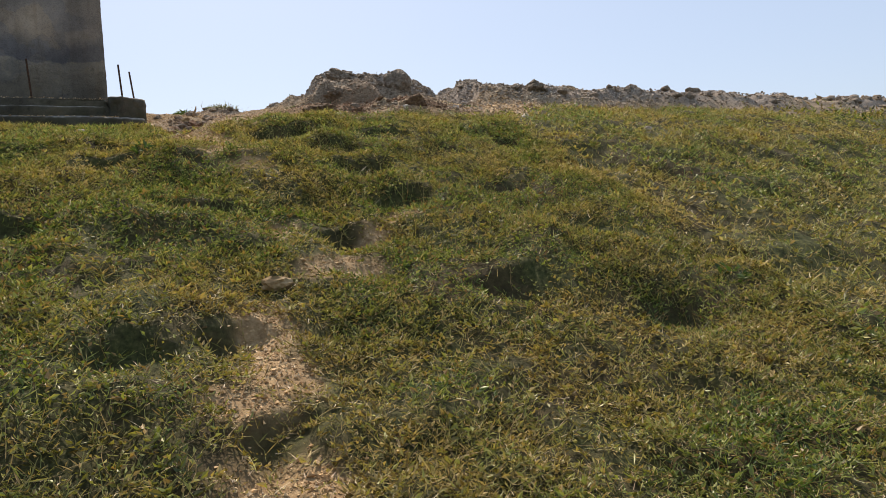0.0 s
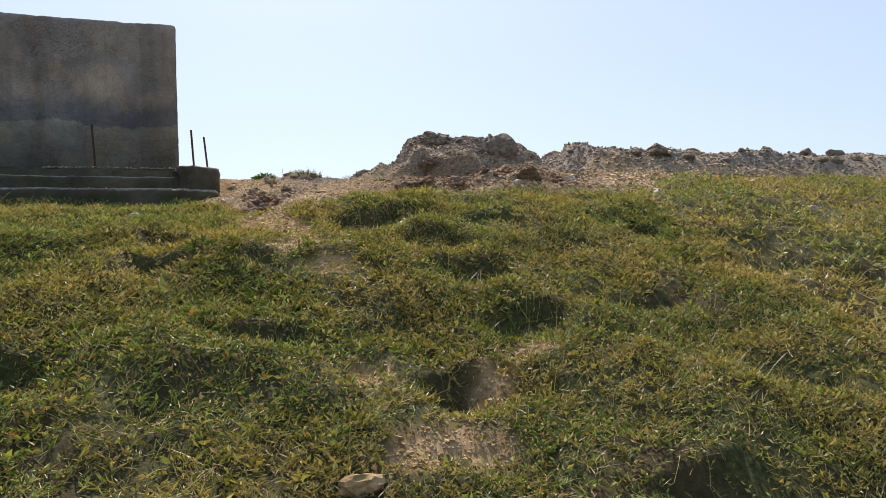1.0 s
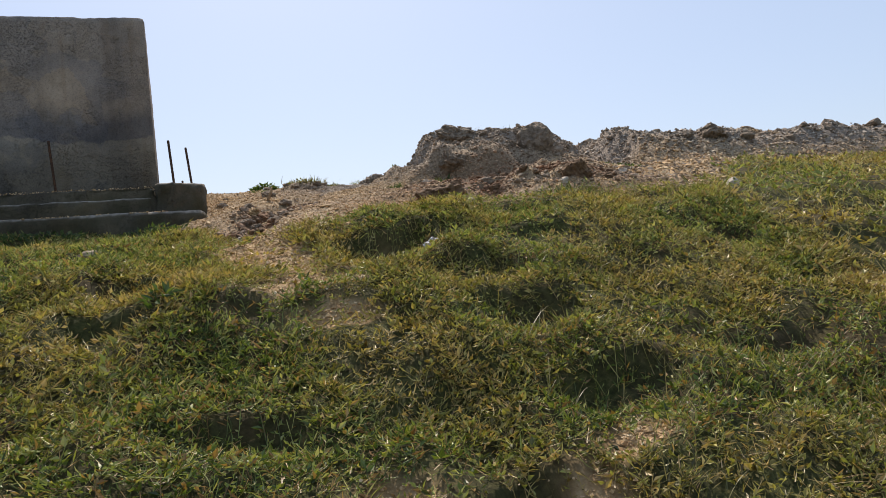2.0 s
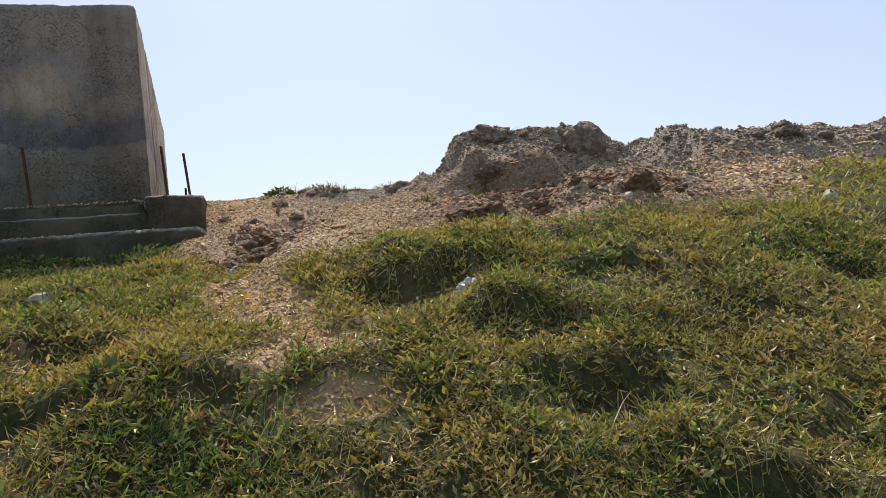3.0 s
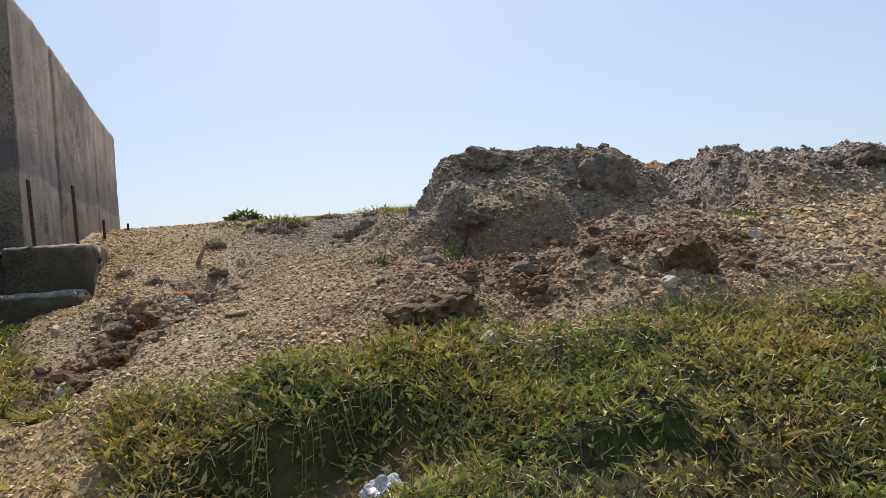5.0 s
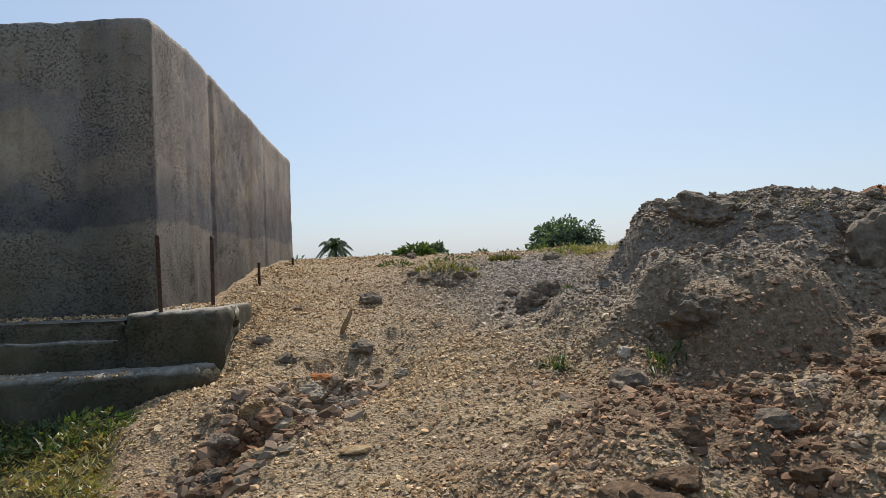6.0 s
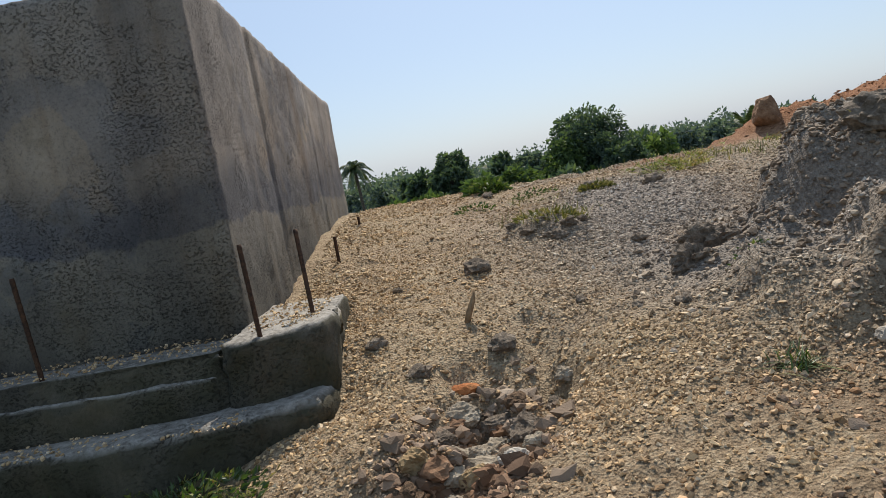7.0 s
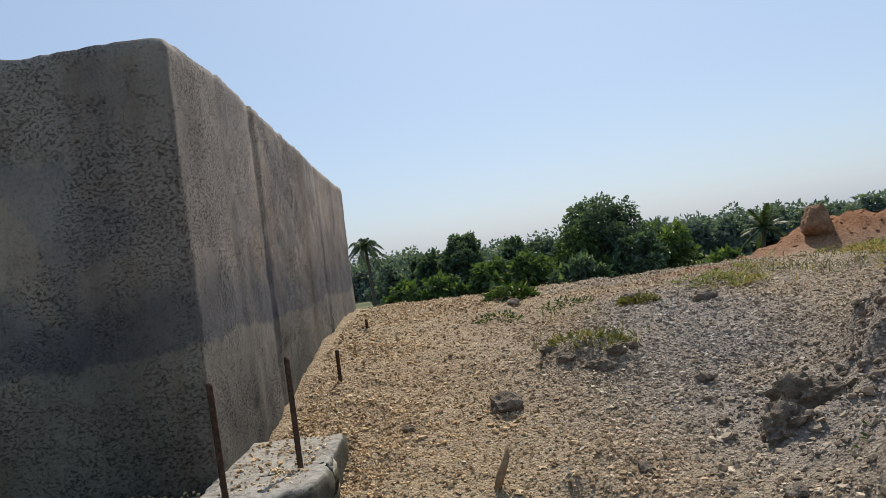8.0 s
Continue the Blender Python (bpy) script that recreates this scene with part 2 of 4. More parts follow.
GROUND = ground_material()
PEBBLE = pebble_material()
CRUMB = crumb_material()
ROCK = stone_material("pale_rock", (0.17, 0.135, 0.095), (0.36, 0.30, 0.22), (0.54, 0.48, 0.38), 20, 0.012)
CLAY = stone_material("grey_clay_lump", (0.12, 0.092, 0.066), (0.27, 0.215, 0.160), (0.41, 0.345, 0.27), 26, 0.03)
BROWN_CLAY = stone_material("brown_clay_lump", (0.085, 0.05, 0.03), (0.20, 0.125, 0.072), (0.32, 0.215, 0.135), 26, 0.03)
OCHRE = stone_material("ochre_stone", (0.18, 0.11, 0.05), (0.36, 0.25, 0.13), (0.50, 0.40, 0.25))
RED_ROCK = stone_material("reddish_rock", (0.12, 0.06, 0.033), (0.24, 0.135, 0.075), (0.37, 0.24, 0.15))
RUST_EARTH = stone_material("orange_laterite", (0.22, 0.07, 0.02), (0.42, 0.15, 0.05), (0.50, 0.24, 0.10))
WHITE_STONE = stone_material("whitish_stone", (0.30, 0.26, 0.21), (0.46, 0.41, 0.34), (0.60, 0.55, 0.47))
CONCRETE = concrete_material()
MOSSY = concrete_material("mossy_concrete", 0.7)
STEEL = plain_material("rusty_steel", (0.035, 0.022, 0.016), (0.11, 0.055, 0.03), 60, 0.75, 0.3, 0.001)
BARK = plain_material("bark", (0.06, 0.05, 0.04), (0.16, 0.13, 0.10), 9, 0.95, 0, 0.02)
TWIG = plain_material("dry_twig", (0.16, 0.10, 0.055), (0.30, 0.20, 0.11), 30, 0.9)
PLASTIC = plain_material("crinkled_plastic", (0.30, 0.31, 0.33), (0.62, 0.63, 0.64), 30, 0.2, 0, 0.004)
CABLE = plain_material("black_cable", (0.02, 0.02, 0.02), (0.05, 0.05, 0.05))
WEEDS = leaf_material("low_weeds", ((0.0, (0.026, 0.049, 0.010)), (0.25, (0.084, 0.134, 0.024)), (0.55, (0.221, 0.277, 0.054)), (0.80, (0.459, 0.428, 0.142)), (0.82, (0.150, 0.081, 0.029)), (1.0, (0.371, 0.231, 0.083))), 0.27,
                      ((0.0, (0.070, 0.045, 0.015)), (0.35, (0.265, 0.187, 0.054)), (0.6, (0.318, 0.321, 0.083)), (0.8, (0.459, 0.321, 0.108)), (1.0, (0.557, 0.428, 0.184))), 1.0)
DRY_WEEDS = leaf_material("drying_weeds", ((0.0, (0.058, 0.087, 0.020)), (0.35, (0.157, 0.205, 0.050)), (0.62, (0.304, 0.349, 0.100)), (0.82, (0.490, 0.472, 0.201)), (0.84, (0.196, 0.113, 0.045)), (1.0, (0.412, 0.277, 0.110))), 0.28,
                          ((0.0, (0.127, 0.082, 0.028)), (0.4, (0.353, 0.257, 0.085)), (0.6, (0.392, 0.380, 0.121)), (0.8, (0.510, 0.369, 0.150)), (1.0, (0.608, 0.492, 0.241))), 1.0)
STRAW = leaf_material("straw", ((0.0, (0.20, 0.12, 0.06)), (0.5, (0.36, 0.26, 0.14)), (1.0, (0.56, 0.46, 0.28))), 0.25)
BLADES = leaf_material("green_blades", ((0.0, (0.03, 0.06, 0.016)), (0.7, (0.075, 0.13, 0.03)), (1.0, (0.19, 0.20, 0.07))), 0.4)
DRY_TUFT = leaf_material("half_dry_blades", ((0.0, (0.07, 0.08, 0.02)), (0.5, (0.15, 0.15, 0.05)), (1.0, (0.30, 0.25, 0.11))), 0.35)
# blue tinge in this green paints haze over the trees beyond
LEAF_DARK = leaf_material("dark_tree_leaves", ((0.0, (0.050, 0.085, 0.060)), (0.6, (0.085, 0.135, 0.085)), (1.0, (0.15, 0.21, 0.10))), 0.42)
LEAF_MID = leaf_material("bush_leaves", ((0.0, (0.045, 0.08, 0.03)), (0.6, (0.09, 0.15, 0.045)), (1.0, (0.17, 0.24, 0.07))), 0.42)
# aerial haze of the distance painted into these leaves as pale blue
LEAF_FAR = leaf_material("haze_tinted_leaves", ((0.0, (0.09, 0.13, 0.12)), (0.6, (0.12, 0.175, 0.15)), (1.0, (0.17, 0.22, 0.16))), 0.42)
PALM = leaf_material("palm_fronds", ((0.0, (0.03, 0.055, 0.025)), (0.6, (0.07, 0.10, 0.045)), (1.0, (0.15, 0.18, 0.08))), 0.25)


# ---- builders ----
def part(name, bm, mat, parent=None, label=""):
    me = bpy.data.meshes.new(name)
    bm.to_mesh(me)
    bm.free()
    me.materials.append(mat)
    ob = new(name, me)
    if parent:
        ob.parent = parent
    return tagged(ob, label)


def from_arrays(name, verts, faces, mat, smooth_faces=False, attributes=()):
    """A mesh object from arrays; faces all have the same number of corners."""
    me = bpy.data.meshes.new(name)
    verts, faces = np.ascontiguousarray(verts, np.float32), np.ascontiguousarray(faces, np.int32)
    k = faces.shape[1]
    me.vertices.add(len(verts))
    me.vertices.foreach_set("co", verts.ravel())
    me.loops.add(faces.size)
    me.loops.foreach_set("vertex_index", faces.ravel())
    me.polygons.add(len(faces))
    me.polygons.foreach_set("loop_start", np.arange(0, faces.size, k, dtype=np.int32))
    me.update(calc_edges=True)
    me.polygons.foreach_set("use_smooth", np.full(len(faces), smooth_faces))
    for key, values in attributes:
        me.attributes.new(key, "FLOAT", "POINT").data.foreach_set("value", np.ascontiguousarray(values, np.float32))
    me.materials.append(mat)
    return new(name, me)


def tube(bm, points, radii, sides=7):
    rings = []
    for i, (q, r) in enumerate(zip(points, radii)):
        q = Vector(q)
        d = (Vector(points[min(i + 1, len(points) - 1)]) - Vector(points[max(i - 1, 0)])).normalized()
        a = d.orthogonal().normalized()
        b = d.cross(a)
        rings.append([bm.verts.new(q + r * (math.cos(k * math.tau / sides) * a + math.sin(k * math.tau / sides) * b)) for k in range(sides)])
    for u, v in zip(rings, rings[1:]):
        for k in range(sides):
            bm.faces.new((u[k], u[(k + 1) % sides], v[(k + 1) % sides], v[k]))
    bm.faces.new(rings[0][::-1]), bm.faces.new(rings[-1])
    for f in bm.faces:
        f.smooth = True


def ground_z(x, y):
    return float(height(np.array([x]), np.array([y]))[0])


def lump(sx, sy, sz, seed, rough=0.25, sub=3, flats=6):
    """A broken stone: a ball cut by planes and roughened."""
    bm = bmesh.new()
    bmesh.ops.create_icosphere(bm, subdivisions=sub, radius=1)
    rnd = random.Random(seed)
    cuts = []
    for _ in range(flats):
        d = Vector((rnd.gauss(0, 1), rnd.gauss(0, 1), rnd.gauss(0, 1))).normalized()
        cuts.append((d, rnd.uniform(0.55, 0.85)))
    off = Vector((seed * 3.7, seed * 1.3, seed * 2.1))
    for v in bm.verts:
        c = v.co.copy()
        for d, h in cuts:
            s = c.dot(d) - h
            if s > 0:
                c -= d * s * 0.7
        c *= 1 + rough * noise.noise(c * 1.6 + off) + rough * 0.55 * noise.noise(c * 4.3 + off) + rough * 0.4 * noise.noise(c * 9 + off) + rough * 0.45 * noise.noise(c * 17 + off)
        v.co = Vector((c.x * sx, c.y * sy, c.z * sz))
    for f in bm.faces:
        f.smooth = False
    return bm


def stone(name, x, y, sx, sy, sz, mat, label, category="stone", seed=1, turn=0, group="", sink=0.35, rough=0.25, tip=0, sub=3):
    ob = part(name, lump(sx, sy, sz, seed, rough, sub), mat)
    ob.matrix_world = pose(x, y, ground_z(x, y) + sz * (1 - 2 * sink) * 0.8, tip, 0, turn)
    return tagged(ob, label, category, group)


def leaf_cloud(centres, directions, length, width, fold=0.25, rng=None):
    """Small diamond leaves: arrays of places and outward directions give verts and quads."""
    n = len(centres)
    d = directions / (np.linalg.norm(directions, axis=1, keepdims=True) + 1e-9)
    r = rng.normal(size=(n, 3))
    s = np.cross(d, r)
    s /= np.linalg.norm(s, axis=1, keepdims=True) + 1e-9
    u = np.cross(s, d)
    L, W = length[:, None], width[:, None]
    v = np.stack((centres, centres + d * L * 0.45 + s * W * 0.5 + u * W * fold, centres + d * L - u * W * 0.2, centres + d * L * 0.45 - s * W * 0.5 + u * W * fold), 1).reshape(-1, 3)
    return v, np.arange(4 * n).reshape(n, 4)
# ---- terrain ----
def lattice(ix, iy, seed):
    h = (ix.astype(np.int64) * 374761393 + iy.astype(np.int64) * 668265263 + seed * 1442695041) & 0xFFFFFFFF
    h = ((h ^ (h >> 13)) * 1274126177) & 0xFFFFFFFF
    return ((h ^ (h >> 16)) & 0xFFFF) / 65535.0


def vnoise(x, y, seed=0):
    """Smooth value noise, -1 to 1."""
    x, y = np.asarray(x, float), np.asarray(y, float)
    x0, y0 = np.floor(x), np.floor(y)
    u, v = x - x0, y - y0
    u, v = u * u * (3 - 2 * u), v * v * (3 - 2 * v)
    a, b = lattice(x0, y0, seed), lattice(x0 + 1, y0, seed)
    c, d = lattice(x0, y0 + 1, seed), lattice(x0 + 1, y0 + 1, seed)
    return 2 * ((a * (1 - u) + b * u) * (1 - v) + (c * (1 - u) + d * u) * v) - 1


def smooth(a, b, x):
    t = np.clip((x - a) / (b - a), 0, 1)
    return t * t * (3 - 2 * t)


def bump(x, y, x0, y0, rx, ry, turn=0.0, power=1.0):
    c, s = math.cos(turn), math.sin(turn)
    u, v = ((x - x0) * c + (y - y0) * s) / rx, (-(x - x0) * s + (y - y0) * c) / ry
    return np.exp(-((u * u + v * v) ** power))


SLOPE_Y = (-400, -40, -3, 0.8, 2.5, 4.4, 5.2, 5.9, 6.6, 7.3, 8.1, 9.1, 10.0, 11.0, 12.0, 13.0, 14.5, 18, 30, 60, 3000)
SLOPE_Z = (-1.0, -0.8, -0.4, -0.02, 0.42, 1.18, 1.51, 1.84, 2.13, 2.40, 2.56, 2.72, 2.87, 3.03, 3.15, 3.15, 2.9, 2.0, -0.3, -0.9, -1.2)
# little grassy scarps: x, y of the edge, half width, drop
SCARPS = ((2.32, 6.88, 0.33, 0.15), (2.58, 6.32, 0.30, 0.09), (2.72, 5.38, 0.28, 0.14), (2.13, 4.95, 0.2, 0.12), (1.4, 5.48, 0.22, 0.10),
          (0.37, 5.38, 0.2, 0.13), (3.5, 5.42, 0.3, 0.08), (5.3, 6.52, 0.22, 0.09), (1.03, 6.7, 0.22, 0.07), (4.18, 6.4, 0.2, 0.06),
          (2.62, 5.94, 0.3, 0.09), (0.92, 6.27, 0.2, 0.08), (1.27, 4.02, 0.2, 0.12), (2.72, 4.12, 0.25, 0.08), (3.75, 4.5, 0.2, 0.07),
          (1.27, 3.37, 0.2, 0.10), (0.83, 3.97, 0.25, 0.08), (3.5, 3.7, 0.25, 0.08), (1.5, 6.2, 0.15, 0.05), (3.1, 6.6, 0.25, 0.07))
# trodden bare patches: x, y, radii
BARE = ((1.60, 7.30, 0.22, 0.34), (1.68, 6.85, 0.17, 0.26), (1.74, 6.38, 0.21, 0.14), (1.80, 6.05, 0.16, 0.06), (1.41, 4.05, 0.13, 0.2), (1.37, 3.7, 0.15, 0.2), (1.16, 3.5, 0.15, 0.12), (1.21, 3.02, 0.2, 0.2), (1.75, 5.04, 0.13, 0.12), (1.94, 4.5, 0.25, 0.1),
        (2.3, 4.93, 0.1, 0.1), (1.81, 6.35, 0.2, 0.12), (1.87, 6.0, 0.14, 0.06), (1.76, 6.75, 0.14, 0.22), (1.66, 7.1, 0.2, 0.28), (2.33, 6.68, 0.36, 0.13), (2.56, 5.05, 0.15, 0.08))


def gravel_mask(x, y):
    edge = np.interp(x, (-8, 0.9, 1.3, 1.5, 1.75, 2.3, 3.0, 3.8, 4.8, 5.7, 6.5, 14), (9.6, 8.9, 8.5, 7.8, 7.22, 7.22, 7.18, 7.12, 7.3, 8.1, 8.5, 8.7))
    edge = edge + 0.10 * vnoise(x * 2.3, y * 2.3, 5) + 0.06 * vnoise(x * 7, y * 7, 6)
    return smooth(-0.12, 0.12, y - edge)


def bare_mask(x, y):
    """Trodden soil in the grass."""
    m = sum(bump(x, y, x0, y0, rx, ry, 0, 1.5) for x0, y0, rx, ry in BARE)
    return np.clip(m * (1.15 + 0.6 * vnoise(x * 9, y * 9, 11) + 0.35 * vnoise(x * 25, y * 25, 10)), 0, 1)


def base_height(x, y):
    z = sum(np.interp(y + d, SLOPE_Y, SLOPE_Z) for d in (-0.3, 0, 0.3)) / 3
    left = smooth(1.7, 0.9, x) * smooth(7.0, 8.2, y) * smooth(9.4, 8.6, y)
    z = z - left * (z - 2.42) * 0.75
    # the heap and its ridge, with steep broken flanks
    hx = x + 0.10 * vnoise(x * 2.4, y * 2.4, 22) + 0.06 * vnoise(x * 6.5, y * 6.5, 23)
    hy = y + 0.09 * vnoise(x * 2.4, y * 2.4, 24) + 0.06 * vnoise(x * 6.5, y * 6.5, 25)
    z = z + 0.505 * bump(hx, hy, 4.30, 9.62, 0.84, 0.66, 0, 3.4)
    z = z + 0.08 * bump(hx, hy, 3.44, 9.45, 0.34, 0.45, 0, 1.6)
    # two broken blocks in front of the heap with a cleft between them
    z = z + 0.27 * bump(hx, hy, 3.64, 8.62, 0.38, 0.40, 0.25, 3.2) + 0.07 * bump(hx, hy, 3.22, 8.84, 0.24, 0.30, 0, 2.4)
    z = z - 0.14 * bump(hx, hy, 3.33, 8.52, 0.07, 0.20, 0.2, 1.5)
    z = z + 0.17 * bump(x, y, 4.25, 8.5, 0.6, 0.5, 0, 1.5) + 0.10 * bump(x, y, 3.75, 7.7, 0.9, 0.4)
    ridge = smooth(5.25, 5.65, x) * np.exp(-((y - 9.65) / 0.85) ** 4)
    z = z + ridge * (0.42 + 0.03 * smooth(6, 8, x) + 0.05 * vnoise(x * 0.9, y * 0.2, 21) + 0.05 * vnoise(x * 2.6, y * 0.8, 27)) + 0.10 * bump(x, y, 5.9, 8.6, 1.0, 0.5)
    z = z + 0.09 * smooth(2.0, 2.9, x) * smooth(4.3, 5.2, y) * smooth(9.6, 8.6, y) + 0.07 * bump(x, y, 3.15, 8.95, 0.36, 0.42, 0, 1.4)
    z = z + 0.10 * bump(x, y, 2.50, 10.40, 0.3, 0.2) + 0.02 * smooth(2.3, 3.5, x) * smooth(9.8, 11.2, y) * smooth(12.6, 11.6, y)
    z = z + 0.12 * bump(x, y, 3.5, 4.3, 0.9, 0.5)
    z = z - 0.09 * smooth(1.95, 1.45, x) * smooth(6.5, 7.2, y) * smooth(8.7, 8.2, y)
    z = z - 0.05 * bump(x, y, 1.42, 8.82, 0.34, 0.30, 0, 1.5) - 0.06 * bump(x, y, 1.52, 9.1, 0.14, 0.2)
    # broken clay shoulder beyond
    z = z + 0.31 * bump(x, y, 6.15, 13.4, 1.45, 0.65, 0, 2.2) + 0.5 * bump(x, y, 8.6, 13.4, 2.0, 0.9, 0, 1.5)
    return z


def height(x, y):
    x, y = np.asarray(x, float), np.asarray(y, float)
    z = base_height(x, y)
    g, b = gravel_mask(x, y), bare_mask(x, y)
    near = np.exp(-(((x - 3) / 21) ** 4 + ((y - 7) / 14) ** 4))
    grass = (1 - g) * near
    z = z + grass * (0.055 * vnoise(x * 1.7, y * 1.9, 1) + 0.040 * vnoise(x * 4.3, y * 4.6, 2) + 0.016 * vnoise(x * 11, y * 11, 3))
    for x0, y0, w, h in SCARPS:
        v = y - y0 - 0.05 * vnoise(x * 6, x * 0 + y0, 31)
        z = z - 0.85 * h * np.exp(-(((x - x0) / (0.8 * w)) ** 4)) * smooth(-0.40, -0.02, v) * smooth(0.06, 0.0, v)
    z = z - 0.03 * b * near * (1 - g)
    # gully worn through the gravel
    line = np.interp(y, (7.4, 8.0, 8.6, 9.1, 9.7), (1.58, 1.70, 2.00, 2.22, 2.4))
    gully = np.exp(-((np.abs(x - line - 0.08 * vnoise(x * 4, y * 4, 26)) / 0.22) ** 3)) * smooth(7.3, 7.9, y) * smooth(9.5, 8.8, y)
    z = z - gully * (0.14 + 0.06 * vnoise(x * 8, y * 8, 28) + 0.03 * vnoise(x * 17, y * 17, 29))
    rough = g * near
    heap = np.clip(bump(x, y, 3.9, 9.2, 1.05, 1.0, 0, 2) + smooth(5.0, 5.8, x) * np.exp(-((y - 10.0) / 1.4) ** 4) + bump(x, y, 3.6, 7.5, 1.0, 0.45) + bump(x, y, 6.5, 13.6, 2.5, 1.0), 0, 1)
    z = z + rough * (0.022 * vnoise(x * 2.2, y * 2.2, 12) + 0.012 * vnoise(x * 8, y * 8, 13) + 0.009 * vnoise(x * 17, y * 17, 14))
    crust = 1 - 2 * np.abs(vnoise(x * 3.8, y * 3.8, 15))
    z = z + rough * heap * (0.05 * vnoise(x * 2.6, y * 2.6, 19) + 0.045 * crust + 0.034 * vnoise(x * 9, y * 9, 16) + 0.017 * vnoise(x * 19, y * 19, 17))
    return z
# ---- ground ----
def steps(fine_a, fine_b, cell, reach_a, reach_b):
    inner = np.arange(fine_a, fine_b + cell / 2, cell)
    grow, out = cell, [fine_b]
    while out[-1] < reach_b:
        grow = min(grow * (1.03 if out[-1] < fine_b + 6 else 1.25), 400)
        out.append(out[-1] + grow)
    grow, low = cell, [fine_a]
    while low[-1] > reach_a:
        grow = min(grow * (1.05 if low[-1] > fine_a - 4 else 1.25), 400)
        low.append(low[-1] - grow)
    return np.concatenate((low[:0:-1], inner, out[1:]))


def zones(x, y):
    g, b = gravel_mask(x, y), bare_mask(x, y)
    heap = np.clip(bump(x, y, 3.75, 9.15, 0.85, 0.85, 0, 2) + bump(x, y, 4.7, 9.7, 0.9, 0.7, 0, 1.5), 0, 1)
    ridge = smooth(5.0, 5.6, x) * smooth(8.5, 9.3, y)
    worn = bump(x, y, 2.9, 10.6, 0.8, 1.6, 0, 1.5)
    grey = np.clip(0.75 * heap + 0.8 * ridge + 0.55 * worn + 0.4 * smooth(2.2, 3.2, x) * smooth(8.3, 9.3, y), 0, 0.9) * smooth(-0.5, 0.5, 0.6 + vnoise(x * 1.6, y * 1.6, 41))
    brown = np.clip(bump(x, y, 3.6, 7.85, 1.1, 0.55, 0, 1.5) + bump(x, y, 1.85, 8.25, 0.26, 0.55, -0.4, 1.5), 0, 1) * smooth(-0.4, 0.3, vnoise(x * 4, y * 4, 42) + 0.2)
    red = np.clip(bump(x, y, 6.5, 13.5, 2.6, 0.9, 0, 3) + 0.6 * bump(x, y, 3.6, 12.2, 0.35, 0.15), 0, 1)
    far = np.clip(smooth(14.5, 17, y) + smooth(12, 18, np.abs(x - 3)) + smooth(-1, -6, y), 0, 1)
    return g, b * (1 - g), grey * g, brown * g, red, far


gx, gy = steps(0.4, 5.6, 0.022, -2500, 2500), steps(3.0, 11.0, 0.022, -2500, 2500)
X, Y = np.meshgrid(gx, gy)
X, Y = X.ravel(), Y.ravel()
Z = height(X, Y)
nx, ny = len(gx), len(gy)
I = np.arange(nx * ny).reshape(ny, nx)
quads = np.stack((I[:-1, :-1], I[:-1, 1:], I[1:, 1:], I[1:, :-1]), -1).reshape(-1, 4)
zone_values = zones(X, Y)
ground = from_arrays("ground", np.stack((X, Y, Z), 1), quads, GROUND, True, list(zip(("gravel", "bare", "grey", "brown", "red", "far"), zone_values)))
tagged(ground, "sloping earth bank with weeds below and pale gravel above", "ground", kind="structure")


# ---- retaining wall ----
def rough_box(x0, x1, y0, y1, z0, z1, cell, amp, chip, seed, top=None, panel=None):
    """A cast block whose faces and edges wander; top(x, y) gives its upper edge, panel(x, y, z) how proud a face stands."""
    bm = bmesh.new()
    made = {}
    nx, ny, nz = (max(1, round((b - a) / cell)) for a, b in ((x0, x1), (y0, y1), (z0, z1)))

    def vert(i, j, k):
        if (i, j, k) not in made:
            x, y, t = x0 + (x1 - x0) * i / nx, y0 + (y1 - y0) * j / ny, k / nz
            zt = top(x, y) if top else z1
            z = z0 + (zt - z0) * t
            c = Vector((x, y, z))
            ax, ay, az = (-1 if i == 0 else 1 if i == nx else 0), (-1 if j == 0 else 1 if j == ny else 0), (1 if k == nz else 0)
            q = c + Vector((seed, 0, 0))
            w = amp * (noise.noise(q * 2.3) + 0.6 * noise.noise(q * 7) + 0.5 * noise.noise(q * 17))
            if panel:
                w += panel(x, y, z)
            rough = max(0.0, noise.noise(q * 1.1 + Vector((0, 4, 0))) + 0.1)
            w += amp * rough * 2.2 * noise.noise(q * 24)
            edges = abs(ax) + abs(ay) + az
            if edges > 2:
                w -= 0.006
            if edges > 1:
                w -= chip * (0.5 + 0.8 * max(0, noise.noise(q * 9)) + 0.9 * abs(noise.noise(q * 23)))
            made[i, j, k] = bm.verts.new(c + Vector((ax * w, ay * w, az * w * 0.5)))
        return made[i, j, k]

    def sheet(f, a, b, flip):
        for u in range(a):
            for v in range(b):
                q = [vert(*f(u, v)), vert(*f(u + 1, v)), vert(*f(u + 1, v + 1)), vert(*f(u, v + 1))]
                bm.faces.new(q[::-1] if flip else q).smooth = True
    sheet(lambda u, v: (u, 0, v), nx, nz, False)
    sheet(lambda u, v: (u, ny, v), nx, nz, True)
    sheet(lambda u, v: (0, u, v), ny, nz, True)
    sheet(lambda u, v: (nx, u, v), ny, nz, False)
    sheet(lambda u, v: (u, v, nz), nx, ny, False)
    return bm


